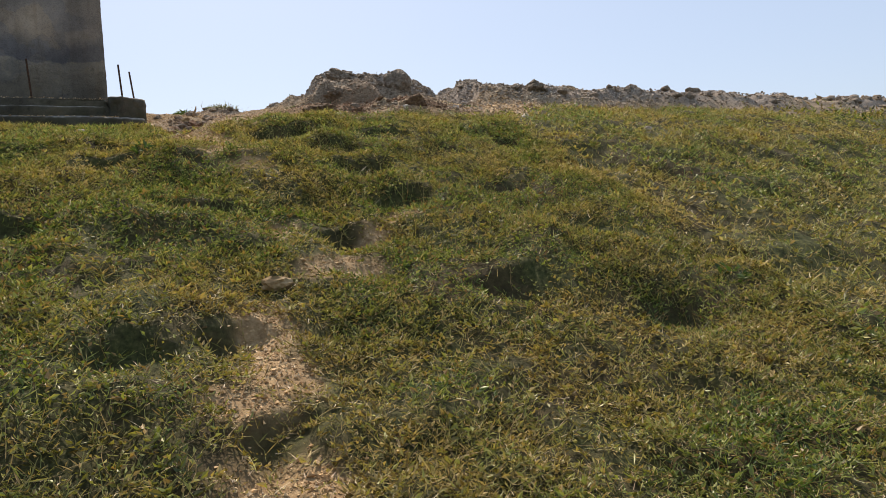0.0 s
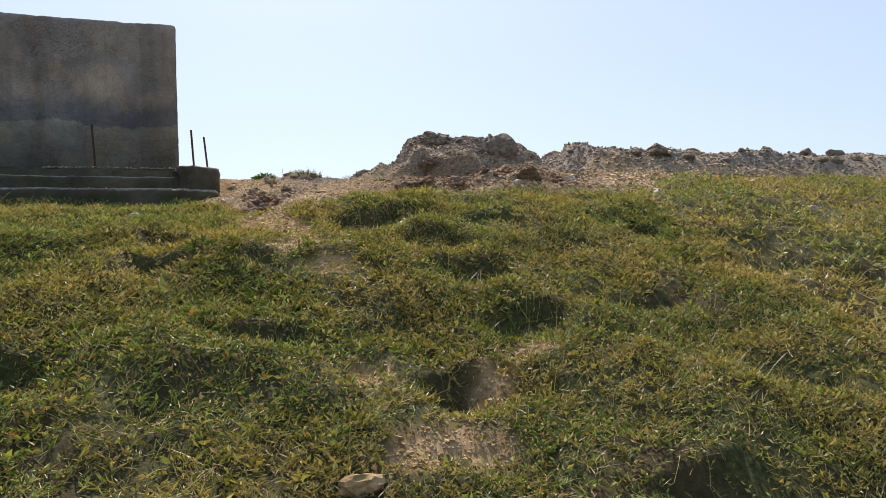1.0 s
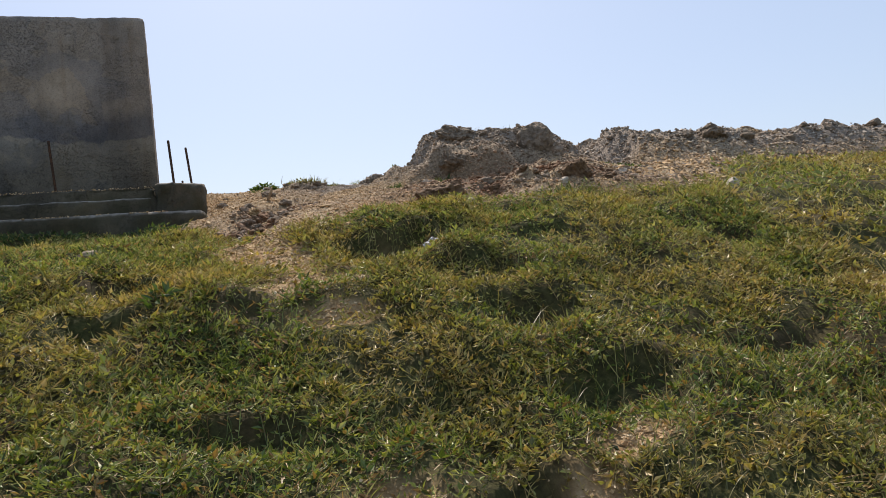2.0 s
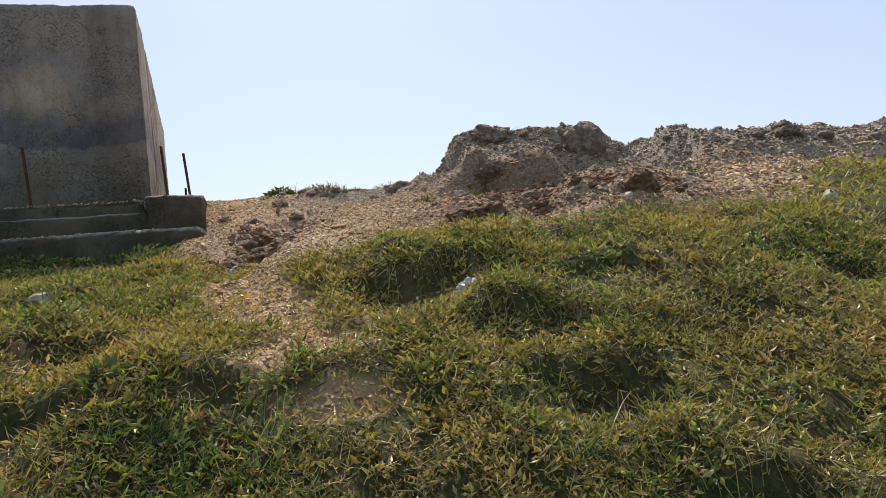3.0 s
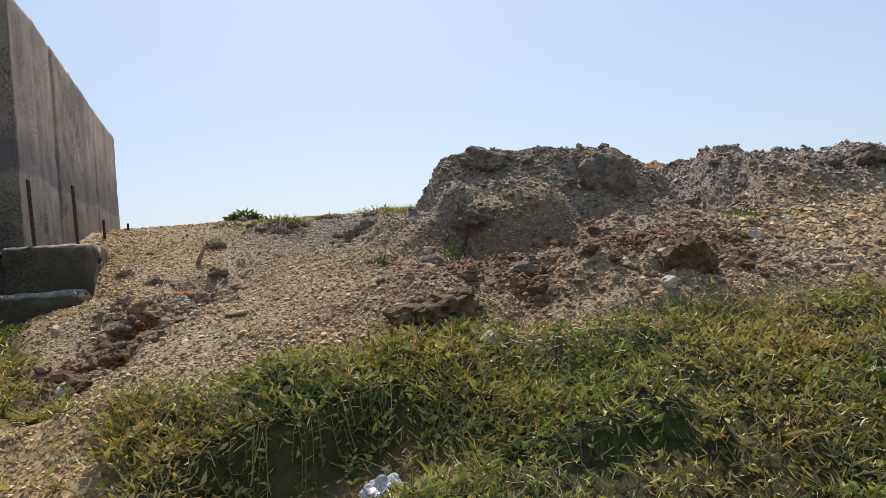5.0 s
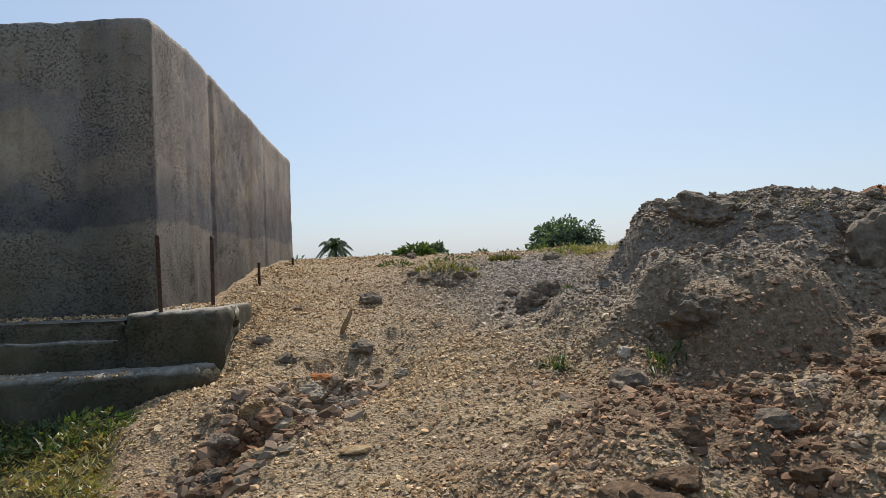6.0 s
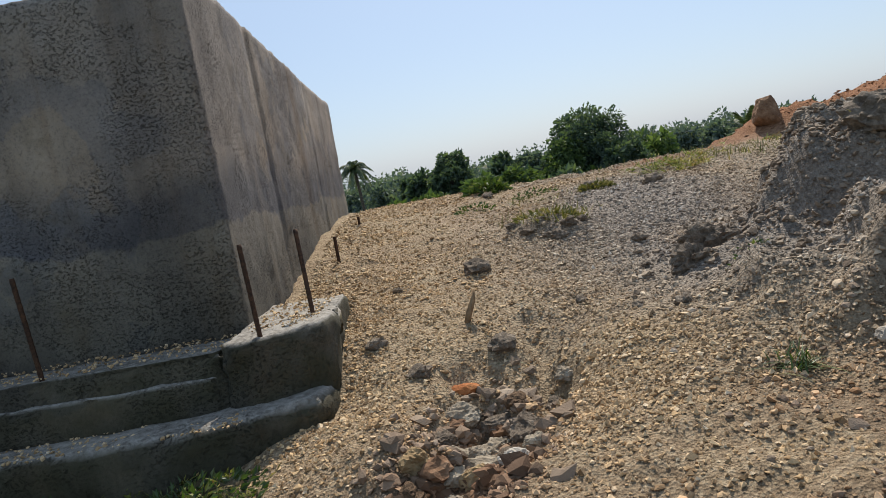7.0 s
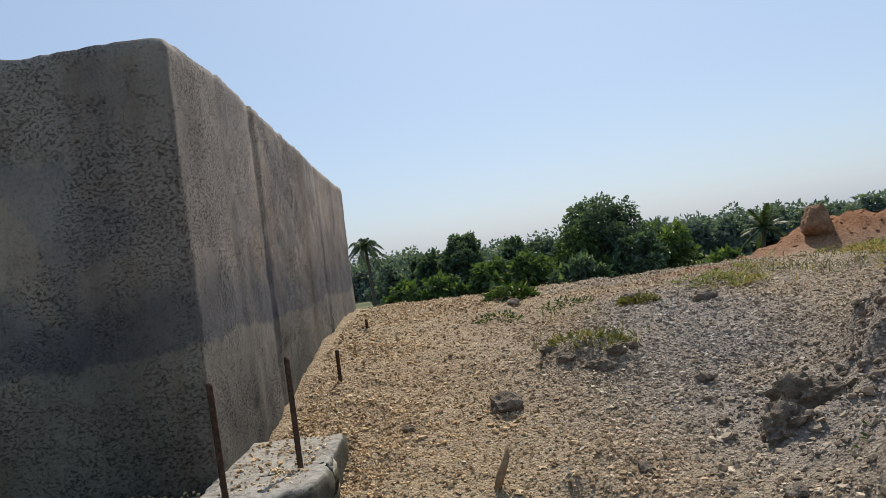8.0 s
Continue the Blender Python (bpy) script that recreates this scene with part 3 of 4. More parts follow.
def wall_top(x, y):
    z = 0.011 + float(np.interp(y, (9.3, 9.6, 10.05, 10.5, 11.45, 11.6, 12.98), (4.285, 4.29, 4.30, 4.26, 4.21, 4.185, 4.125)))
    return z + 0.006 * noise.noise(Vector((x * 3, y, 5))) - 0.012 * max(0.0, min(1.0, (1.0 - x) * 5))


def wall_panel(x, y, z):
    w = 0.0
    if x > 1.14:
        w += 0.005 * (9.83 < y < 9.90) - 0.007 * (10.24 < y < 10.31) + 0.004 * (10.31 < y < 11.0 and z > 3.2) - 0.004 * (11.72 < y < 11.78) + 0.003 * (y > 11.78)
    if y < 9.31:
        w += 0.008 * (z < 3.28 + 0.05 * noise.noise(Vector((x * 2, 0, 0)))) - 0.006 * (0.66 < x < 0.74) + 0.005 * (z > 3.85)
    return w


def taper(bm):
    """The side of the wall falls back a little towards its far end."""
    for v in bm.verts:
        if v.co.x > 0.9:
            v.co.x -= 0.010 * (v.co.y - 9.3)
    return bm


wall = tagged(new("concrete_wall"), "weathered grey concrete retaining wall with damp bands and streaks", "wall")
wall.location = (1.15, 9.3, 2.9)
body = part("wall_body", taper(rough_box(-4.0, 1.143, 9.3, 12.98, 2.3, 4.27, 0.030, 0.0045, 0.009, 3, wall_top, wall_panel)), CONCRETE)
body.parent, body.matrix_parent_inverse = wall, pose(-1.15, -9.3, -2.9)

footing = tagged(new("concrete_footing"), "stepped mossy concrete footing at the foot of the wall", "footing")
footing.location = (1.3, 9.0, 2.4)


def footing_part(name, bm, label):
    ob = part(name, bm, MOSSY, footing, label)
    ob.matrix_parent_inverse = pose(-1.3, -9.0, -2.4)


def skew(bm, x_from, by):
    """Draws the end of a step back towards the wall."""
    for v in bm.verts:
        if v.co.x > x_from and v.co.y < 9.28:
            v.co.y += by * (v.co.x - x_from) / (1.48 - x_from)
    return bm


footing_part("upper_step", skew(rough_box(1.12, 1.485, 8.97, 9.75, 2.1, 2.905, 0.022, 0.016, 0.012, 5), 1.25, 0.15), "higher chipped end of the footing")
footing_part("upper_step", rough_box(-4.0, 1.135, 8.99, 9.297, 2.1, 2.885, 0.035, 0.011, 0.022, 6, None, lambda x, y, z: -0.022 if z > 2.79 else 0.012), "")
footing_part("ledge", rough_box(-4.0, 1.10, 8.962, 9.02, 2.1, 2.80, 0.03, 0.014, 0.012, 12), "thin rough ledge along the upper step")
footing_part("lower_step", skew(rough_box(-4.0, 1.47, 8.76, 8.985, 1.9, 2.672, 0.035, 0.016, 0.03, 9), 1.0, 0.16), "rough lower step strewn with grit")


def bar(x, y, z0, z1, dx, dy, label="rusty steel reinforcement bar standing in the footing"):
    bm = bmesh.new()
    k = 26
    pts = [(dx * i / k, dy * i / k, (z1 - z0) * i / k) for i in range(k + 1)]
    tube(bm, pts, [0.0088 + 0.0011 * (i % 2) for i in range(k + 1)], 8)
    ob = part("rebar", bm, STEEL)
    ob.location = (x, y, z0)
    tagged(ob, label, "rebar", "bars in the footing")


bar(1.405, 9.30, 2.86, 3.245, -0.027, 0.10)
bar(1.264, 9.016, 2.86, 3.242, -0.018, 0.029)
bar(0.440, 9.045, 2.86, 3.264, -0.023, 0.0)
bar(1.35, 10.48, 2.90, 3.12, 0.0, 0.01, "short rusty steel bar standing in gravel by the wall")
bar(1.36, 11.6, 3.00, 3.16, 0.0, 0.0, "short rusty steel bar standing in gravel by the wall")


# ---- stones and clods ----
rng = np.random.default_rng(4)
gully_stones = ((1.93, 8.80, 0.075, 0.06, 0.05, ROCK), (2.02, 8.68, 0.06, 0.06, 0.04, ROCK), (2.14, 8.66, 0.085, 0.065, 0.055, CLAY), (1.86, 8.66, 0.06, 0.045, 0.04, CLAY),
                (2.05, 8.78, 0.07, 0.05, 0.04, CLAY), (1.97, 8.55, 0.05, 0.05, 0.04, ROCK), (2.06, 8.52, 0.055, 0.05, 0.04, CLAY), (1.95, 8.43, 0.05, 0.045, 0.04, OCHRE),
                (2.07, 8.38, 0.05, 0.045, 0.035, WHITE_STONE), (1.88, 8.36, 0.06, 0.05, 0.04, ROCK), (1.79, 8.46, 0.055, 0.05, 0.04, OCHRE), (2.14, 8.45, 0.04, 0.035, 0.03, ROCK),
                (1.72, 8.30, 0.05, 0.045, 0.04, CLAY), (1.84, 8.22, 0.05, 0.045, 0.035, OCHRE), (2.25, 8.82, 0.05, 0.05, 0.035, CLAY), (2.31, 8.92, 0.045, 0.04, 0.03, ROCK),
                (1.76, 8.08, 0.045, 0.04, 0.03, CLAY), (1.68, 7.95, 0.04, 0.04, 0.03, OCHRE), (1.62, 7.80, 0.05, 0.04, 0.03, WHITE_STONE), (1.9, 8.1, 0.04, 0.03, 0.025, CLAY))
for i, (x, y, sx, sy, sz, mat) in enumerate(gully_stones):
    words = {"pale_rock": "grey rough stone lying in the washed-out gully", "grey_clay_lump": "dark grey lump of clay in the washed-out gully",
             "ochre_stone": "ochre stone lying in the washed-out gully", "whitish_stone": "whitish stone lying in the washed-out gully"}[mat.name]
    stone("rock", x, y, sx, sy, sz, mat, words, "rock", i + 2, i * 47, "stones in the gully", 0.3, 0.24, sub=4)
for i in range(18):
    r = random.Random(300 + i)
    t = r.random()
    s = r.uniform(0.02, 0.05)
    stone("dirt_clod", 1.60 + 0.45 * t + r.uniform(-0.12, 0.12), 7.65 + 0.95 * t, s * 1.3, s, s * 0.7, BROWN_CLAY if i % 3 else OCHRE, "brown clod along the washed-out gully", "clod", 260 + i, i * 53, "clods in the gully", 0.3, 0.35)
for i in range(34):
    r = random.Random(700 + i)
    t = r.random()
    s = r.uniform(0.024, 0.055)
    y = 7.7 + 1.2 * t
    x = float(np.interp(y, (7.4, 8.0, 8.6, 9.1), (1.58, 1.70, 2.00, 2.22))) + r.uniform(-0.17, 0.15)
    mat, words = ((RED_ROCK, "reddish broken stone jammed in the gully"), (BROWN_CLAY, "dark brown clay lump jammed in the gully"), (ROCK, "pale grey broken stone jammed in the gully"))[i % 3 if t > 0.55 else i % 2]
    stone("rock", x, y, s * 1.3, s, s * 0.8, mat, words, "rock", 320 + i, i * 67, "stones in the gully", 0.42, 0.34)
stone("rock", 1.95, 8.97, 0.055, 0.04, 0.03, RUST_EARTH, "bright orange laterite lump beside the gully", "rock", 31, 20, sink=0.3)
stone("rock", 1.91, 8.25, 0.09, 0.045, 0.022, OCHRE, "flat ochre slab of stone in the gully", "rock", 33, 38, sink=0.2, rough=0.15)
stone("rock", 2.20, 7.93, 0.05, 0.03, 0.012, OCHRE, "flat ochre stone on the gravel", "rock", 34, 12, sink=0.2, rough=0.15)
stone("boulder", 4.24, 8.66, 0.18, 0.16, 0.19, CLAY, "angular grey-brown boulder resting on the earth heap", "boulder", 7, 25, sink=0.2, rough=0.16, sub=4)
stone("boulder", 3.33, 8.33, 0.11, 0.09, 0.085, CLAY, "mossy grey clay boulder at the foot of the heap", "boulder", 8, 10, sink=0.3, sub=4, rough=0.34)
stone("boulder", 3.87, 7.42, 0.13, 0.11, 0.10, BROWN_CLAY, "dark brown clod boulder on the dirt slope", "boulder", 12, 70, sink=0.42, sub=4, rough=0.28)
stone("boulder", 2.84, 7.36, 0.15, 0.11, 0.08, BROWN_CLAY, "low brown clay boulder at the edge of the grass", "boulder", 14, 15, sink=0.4, sub=4, rough=0.3)
stone("boulder", 2.93, 9.36, 0.10, 0.08, 0.07, CLAY, "grey crusted clay boulder on the gravel", "boulder", 15, 50, sink=0.3, sub=4, rough=0.42)
stone("boulder", 3.08, 9.52, 0.13, 0.07, 0.08, CLAY, "grey crusted clay boulder on the gravel", "boulder", 16, 12, sink=0.35, sub=4, rough=0.42)
stone("boulder", 6.45, 9.0, 0.15, 0.12, 0.09, CLAY, "grey-brown boulder on the long earth ridge", "boulder", 17, 80, sink=0.25, sub=4)
stone("boulder", 3.80, 9.40, 0.18, 0.16, 0.10, CLAY, "rounded block of grey earth on top of the heap", "boulder", 27, 20, sink=0.52, rough=0.3, sub=4)
leaning = part("boulder", lump(0.17, 0.13, 0.17, 23, 0.10, 4, 14), RED_ROCK)
leaning.matrix_world = pose(5.0, 13.1, ground_z(5.0, 13.1) + 0.08, 0, -24, 15)
tagged(leaning, "angular reddish boulder leaning on the clay bank", "boulder")
for i, (x, y, s) in enumerate(((2.09, 10.0, 0.075), (2.12, 9.12, 0.065), (2.47, 9.35, 0.035), (1.62, 9.33, 0.05), (2.76, 8.95, 0.04), (2.62, 9.05, 0.03), (2.9, 10.0, 0.04), (3.0, 11.5, 0.05),
                              (2.3, 11.7, 0.05), (3.35, 11.2, 0.07), (3.05, 8.16, 0.08), (3.3, 7.72, 0.06), (2.55, 10.2, 0.05), (1.8, 9.0, 0.05), (2.3, 10.6, 0.03), (1.7, 9.9, 0.03), (2.8, 9.55, 0.035))):
    stone("dirt_clod", x, y, s * 1.05, s * 0.85, s * 0.6, CLAY, "grey clod of dried earth on the gravel", "clod", 50 + i, i * 61, "clods on the gravel", 0.35, 0.3)
heap_rnd = random.Random(9)
for i in range(34):
    a, b = heap_rnd.uniform(0, math.tau), heap_rnd.uniform(0.35, 1.05)
    s = heap_rnd.uniform(0.025, 0.05)
    stone("dirt_clod", 4.25 + 0.9 * b * math.cos(a), 9.35 + 0.75 * b * math.sin(a), s * 1.2, s, s * 0.75, CLAY, "lump of dried grey-brown earth on the heap", "clod", 120 + i, i * 77, "lumps on the heap", 0.35, 0.42)
for i in range(64):
    s = heap_rnd.uniform(0.035, 0.08) * (1 + 0.008 * i)
    stone("dirt_clod", 5.2 + 0.0011 * i * i + 0.14 * i + heap_rnd.uniform(-0.1, 0.1), heap_rnd.uniform(8.9, 10.3), s * 1.25, s, s * 0.75, CLAY, "lump of dried grey-brown earth on the long ridge", "clod", 160 + i, i * 77, "lumps on the ridge", 0.3, 0.3, sub=2)
for i in range(26):
    s = heap_rnd.uniform(0.02, 0.042)
    stone("dirt_clod", heap_rnd.uniform(2.9, 4.7), heap_rnd.uniform(7.3, 8.3), s * 1.25, s, s * 0.7, BROWN_CLAY, "brown clod on the broken dirt slope", "clod", 210 + i, i * 77, "clods on the dirt slope", 0.35, 0.3)
stone("stone", 1.56, 4.40, 0.085, 0.05, 0.04, OCHRE, "ochre stone lying in low weeds", "stone", 71, 15, sink=0.15)
stone("stone", 5.12, 7.30, 0.10, 0.07, 0.06, WHITE_STONE, "pale stone at the edge of the weeds", "stone", 72, 35, sink=0.2)
stone("stone", 6.3, 6.72, 0.07, 0.05, 0.05, ROCK, "grey stone lying in dry weeds", "stone", 73, 5, sink=0.2)
stone("stone", 0.80, 7.25, 0.06, 0.045, 0.03, ROCK, "pale stone in the grass near the wall", "stone", 74, 5, sink=0.2)
stone("stone", 1.62, 6.64, 0.035, 0.03, 0.025, WHITE_STONE, "small pale stone on bare soil", "stone", 75, 5, sink=0.2)
stone("stone", 2.33, 6.64, 0.09, 0.02, 0.014, WHITE_STONE, "flat pale stone chip on bare soil", "stone", 76, 12, sink=0.2)
stone("stone", 3.10, 8.38, 0.028, 0.025, 0.022, WHITE_STONE, "small whitish stone at the foot of the heap", "stone", 77, 5, sink=0.2)
stone("stone", 4.65, 8.0, 0.05, 0.04, 0.035, WHITE_STONE, "pale stone on the dirt slope", "stone", 78, 45, sink=0.2)
stone("stone", 2.95, 7.14, 0.04, 0.03, 0.03, WHITE_STONE, "pale stone in the grass edge", "stone", 79, 45, sink=0.2)
stone("stone", 3.67, 7.26, 0.05, 0.03, 0.03, WHITE_STONE, "pale stone in the grass edge", "stone", 80, 75, sink=0.2)


stone("dirt_clod", 2.4, 10.3, 0.0455, 0.035, 0.02625, CLAY, "grey clod broken off the low earth hump", "clod", 500, 0, "clods on the hump", 0.3, 0.35)
stone("dirt_clod", 2.62, 10.28, 0.052, 0.04, 0.03, CLAY, "grey clod broken off the low earth hump", "clod", 501, 50, "clods on the hump", 0.3, 0.35)
stone("dirt_clod", 2.5, 10.22, 0.039, 0.03, 0.0225, CLAY, "grey clod broken off the low earth hump", "clod", 502, 100, "clods on the hump", 0.3, 0.35)
stone("dirt_clod", 2.7, 10.35, 0.039, 0.03, 0.0225, CLAY, "grey clod broken off the low earth hump", "clod", 503, 150, "clods on the hump", 0.3, 0.35)
stone("dirt_clod", 2.33, 10.4, 0.0364, 0.028, 0.021, CLAY, "grey clod broken off the low earth hump", "clod", 504, 200, "clods on the hump", 0.3, 0.35)
# ---- loose gravel ----
def pebbles(name, n, box, size, spread, weight, seed, label, level=None, mat=PEBBLE, jag=0.30):
    r = np.random.default_rng(seed)
    phi = (1 + 5 ** 0.5) / 2
    ico = np.array([(-1, phi, 0), (1, phi, 0), (-1, -phi, 0), (1, -phi, 0), (0, -1, phi), (0, 1, phi), (0, -1, -phi), (0, 1, -phi), (phi, 0, -1), (phi, 0, 1), (-phi, 0, -1), (-phi, 0, 1)]) / 1.9
    tri = np.array([(0, 11, 5), (0, 5, 1), (0, 1, 7), (0, 7, 10), (0, 10, 11), (1, 5, 9), (5, 11, 4), (11, 10, 2), (10, 7, 6), (7, 1, 8), (3, 9, 4), (3, 4, 2), (3, 2, 6), (3, 6, 8), (3, 8, 9), (4, 9, 5), (2, 4, 11), (6, 2, 10), (8, 6, 7), (9, 8, 1)])
    x, y = r.uniform(box[0], box[1], n * 4), r.uniform(box[2], box[3], n * 4)
    keep = r.random(n * 4) < weight(x, y)
    x, y = x[keep][:n], y[keep][:n]
    n = len(x)
    s = size * np.exp(spread * r.normal(size=n))
    s = np.minimum(s, size * 2.1)
    v = ico[None] * (1 + jag * r.normal(size=(n, 12, 1)))
    v = v * r.uniform(0.55, 1.3, (n, 1, 3))
    q = r.normal(size=(n, 4))
    q /= np.linalg.norm(q, axis=1, keepdims=True)
    w, a, b, c = q.T
    R = np.stack((1 - 2 * (b * b + c * c), 2 * (a * b - c * w), 2 * (a * c + b * w), 2 * (a * b + c * w), 1 - 2 * (a * a + c * c), 2 * (b * c - a * w), 2 * (a * c - b * w), 2 * (b * c + a * w), 1 - 2 * (a * a + b * b)), 1).reshape(n, 3, 3)
    v = np.einsum("nij,nkj->nki", R, v) * s[:, None, None] * np.array((1.1, 1.1, 0.8))
    v = v + np.stack((x, y, (height(x, y) if level is None else level) + s * 0.25), 1)[:, None]
    f = (tri[None] + 12 * np.arange(n)[:, None, None]).reshape(-1, 3)
    zs = zones(x, y)
    grey = np.repeat(np.clip(zs[2] + 0.5 * zs[3], 0, 1), 12)
    ob = from_arrays(name, v.reshape(-1, 3), f, mat, False, (("grey", grey), ("red", np.repeat(np.clip(zs[4] + 0.75 * zs[3], 0, 1), 12))))
    return tagged(ob, label, "gravel", kind="stuff")


def on_gravel(x, y):
    clear = (x > 1.2) & ~((x < 1.5) & (y > 8.9) & (y < 9.4))
    earth = np.clip(bump(x, y, 4.0, 9.2, 1.1, 1.0, 0, 2) + bump(x, y, 3.7, 7.8, 1.0, 0.45, 0, 2), 0, 1)
    return np.clip(gravel_mask(x, y), 0, 1) * (1 - 0.75 * earth) * (0.35 + 0.65 * smooth(-0.3, 0.4, vnoise(x * 2, y * 2, 61))) * clear


def grains(name, n, box, size, weight, seed, label):
    """Fine angular grains of eight faces."""
    r = np.random.default_rng(seed)
    octa = np.array([(1, 0, 0), (-1, 0, 0), (0, 1, 0), (0, -1, 0), (0, 0, 1), (0, 0, -1)], float)
    tri = np.array([(0, 2, 4), (2, 1, 4), (1, 3, 4), (3, 0, 4), (2, 0, 5), (1, 2, 5), (3, 1, 5), (0, 3, 5)])
    x, y = r.uniform(box[0], box[1], n * 3), r.uniform(box[2], box[3], n * 3)
    keep = r.random(n * 3) < weight(x, y)
    x, y = x[keep][:n], y[keep][:n]
    n = len(x)
    s = size * np.exp(np.clip(0.4 * r.normal(size=n), -0.8, 0.9))
    a = r.uniform(0, math.tau, n)
    v = octa[None] * r.uniform(0.6, 1.4, (n, 6, 1)) + 0.25 * r.normal(size=(n, 6, 3))
    c, d = np.cos(a)[:, None], np.sin(a)[:, None]
    v = np.stack((c * v[..., 0] - d * v[..., 1], d * v[..., 0] + c * v[..., 1], 0.8 * v[..., 2]), -1) * s[:, None, None]
    v = v + np.stack((x, y, height(x, y) + s * 0.35), 1)[:, None]
    f = (tri[None] + 6 * np.arange(n)[:, None, None]).reshape(-1, 3)
    zs = zones(x, y)
    ob = from_arrays(name, v.reshape(-1, 3), f, PEBBLE, False, (("grey", np.repeat(np.clip(zs[2] + 0.5 * zs[3], 0, 1), 6)), ("red", np.repeat(np.clip(zs[4] + 0.45 * zs[3], 0, 1), 6))))
    return tagged(ob, label, "gravel", kind="stuff")


grains("gravel", 46000, (1.2, 4.6, 7.0, 10.6), 0.0046, on_gravel, 31, "fine pale grit and crushed stone")
grains("gravel", 15000, (1.2, 4.6, 10.6, 13.0), 0.0056, on_gravel, 32, "fine pale grit and crushed stone on the crest")
grains("gravel", 12000, (4.6, 9.0, 7.3, 10.6), 0.011, gravel_mask, 33, "fine dry crumbs on the long ridge")
pebbles("gravel", 4500, (1.2, 4.4, 7.0, 11.2), 0.0058, 0.45, lambda x, y: on_gravel(x, y) * (1 - 0.8 * np.clip(bump(x, y, 4.0, 9.2, 1.2, 1.0, 0, 2) + bump(x, y, 3.7, 7.8, 1.0, 0.5, 0, 2), 0, 1)), 21, "loose pale crushed stone and grit")
pebbles("gravel", 1500, (1.2, 4.4, 11.2, 13.0), 0.0055, 0.4, gravel_mask, 22, "loose pale crushed stone and grit")
pebbles("earth_crumbs", 11000, (2.6, 5.4, 7.1, 10.3), 0.0080, 0.5, lambda x, y: np.clip(bump(x, y, 4.1, 9.3, 1.0, 0.95, 0, 2) + 0.8 * bump(x, y, 3.8, 7.75, 1.0, 0.4, 0, 2) + 0.04, 0, 1) * gravel_mask(x, y), 23, "crumbs of dried earth on the heap", None, CRUMB, 0.27)
pebbles("earth_crumbs", 6000, (4.3, 12, 7.3, 10.2), 0.0105, 0.5, gravel_mask, 24, "crumbs of dried earth on the ridge", None, CRUMB, 0.27)
pebbles("gravel", 1800, (12, 22, 8.6, 11.2), 0.028, 0.5, gravel_mask, 36, "crumbs of dried earth on the far end of the ridge", None, CRUMB, 0.27)
pebbles("earth_crumbs", 1500, (3.5, 9.5, 12.2, 14.5), 0.008, 0.5, lambda x, y: np.clip(bump(x, y, 6.5, 13.5, 2.6, 1.0, 0, 3), 0, 1), 25, "crumbs of red clay on the broken bank", None, CRUMB, 0.27)


pebbles("earth_crumbs", 900, (1.4, 2.4, 7.6, 9.1), 0.014, 0.45, lambda x, y: bump(x, y, 1.9, 8.35, 0.22, 0.6, -0.4, 2), 29, "crumbled stone in the gully", None, CRUMB, 0.3)
pebbles("gravel", 300, (1.16, 1.44, 9.12, 9.7), 0.004, 0.4, lambda x, y: 0.3 + 0 * x, 30, "grit lying on the end of the footing", 2.908)
pebbles("gravel", 500, (0.0, 1.12, 9.02, 9.29), 0.0036, 0.4, lambda x, y: 0.3 + 0 * x, 27, "grit lying on the upper step of the footing", 2.886)
pebbles("gravel", 500, (0.0, 1.2, 8.78, 8.96), 0.0038, 0.4, lambda x, y: 0.3 + 0 * x, 28, "grit lying on the lower step of the footing", 2.668)


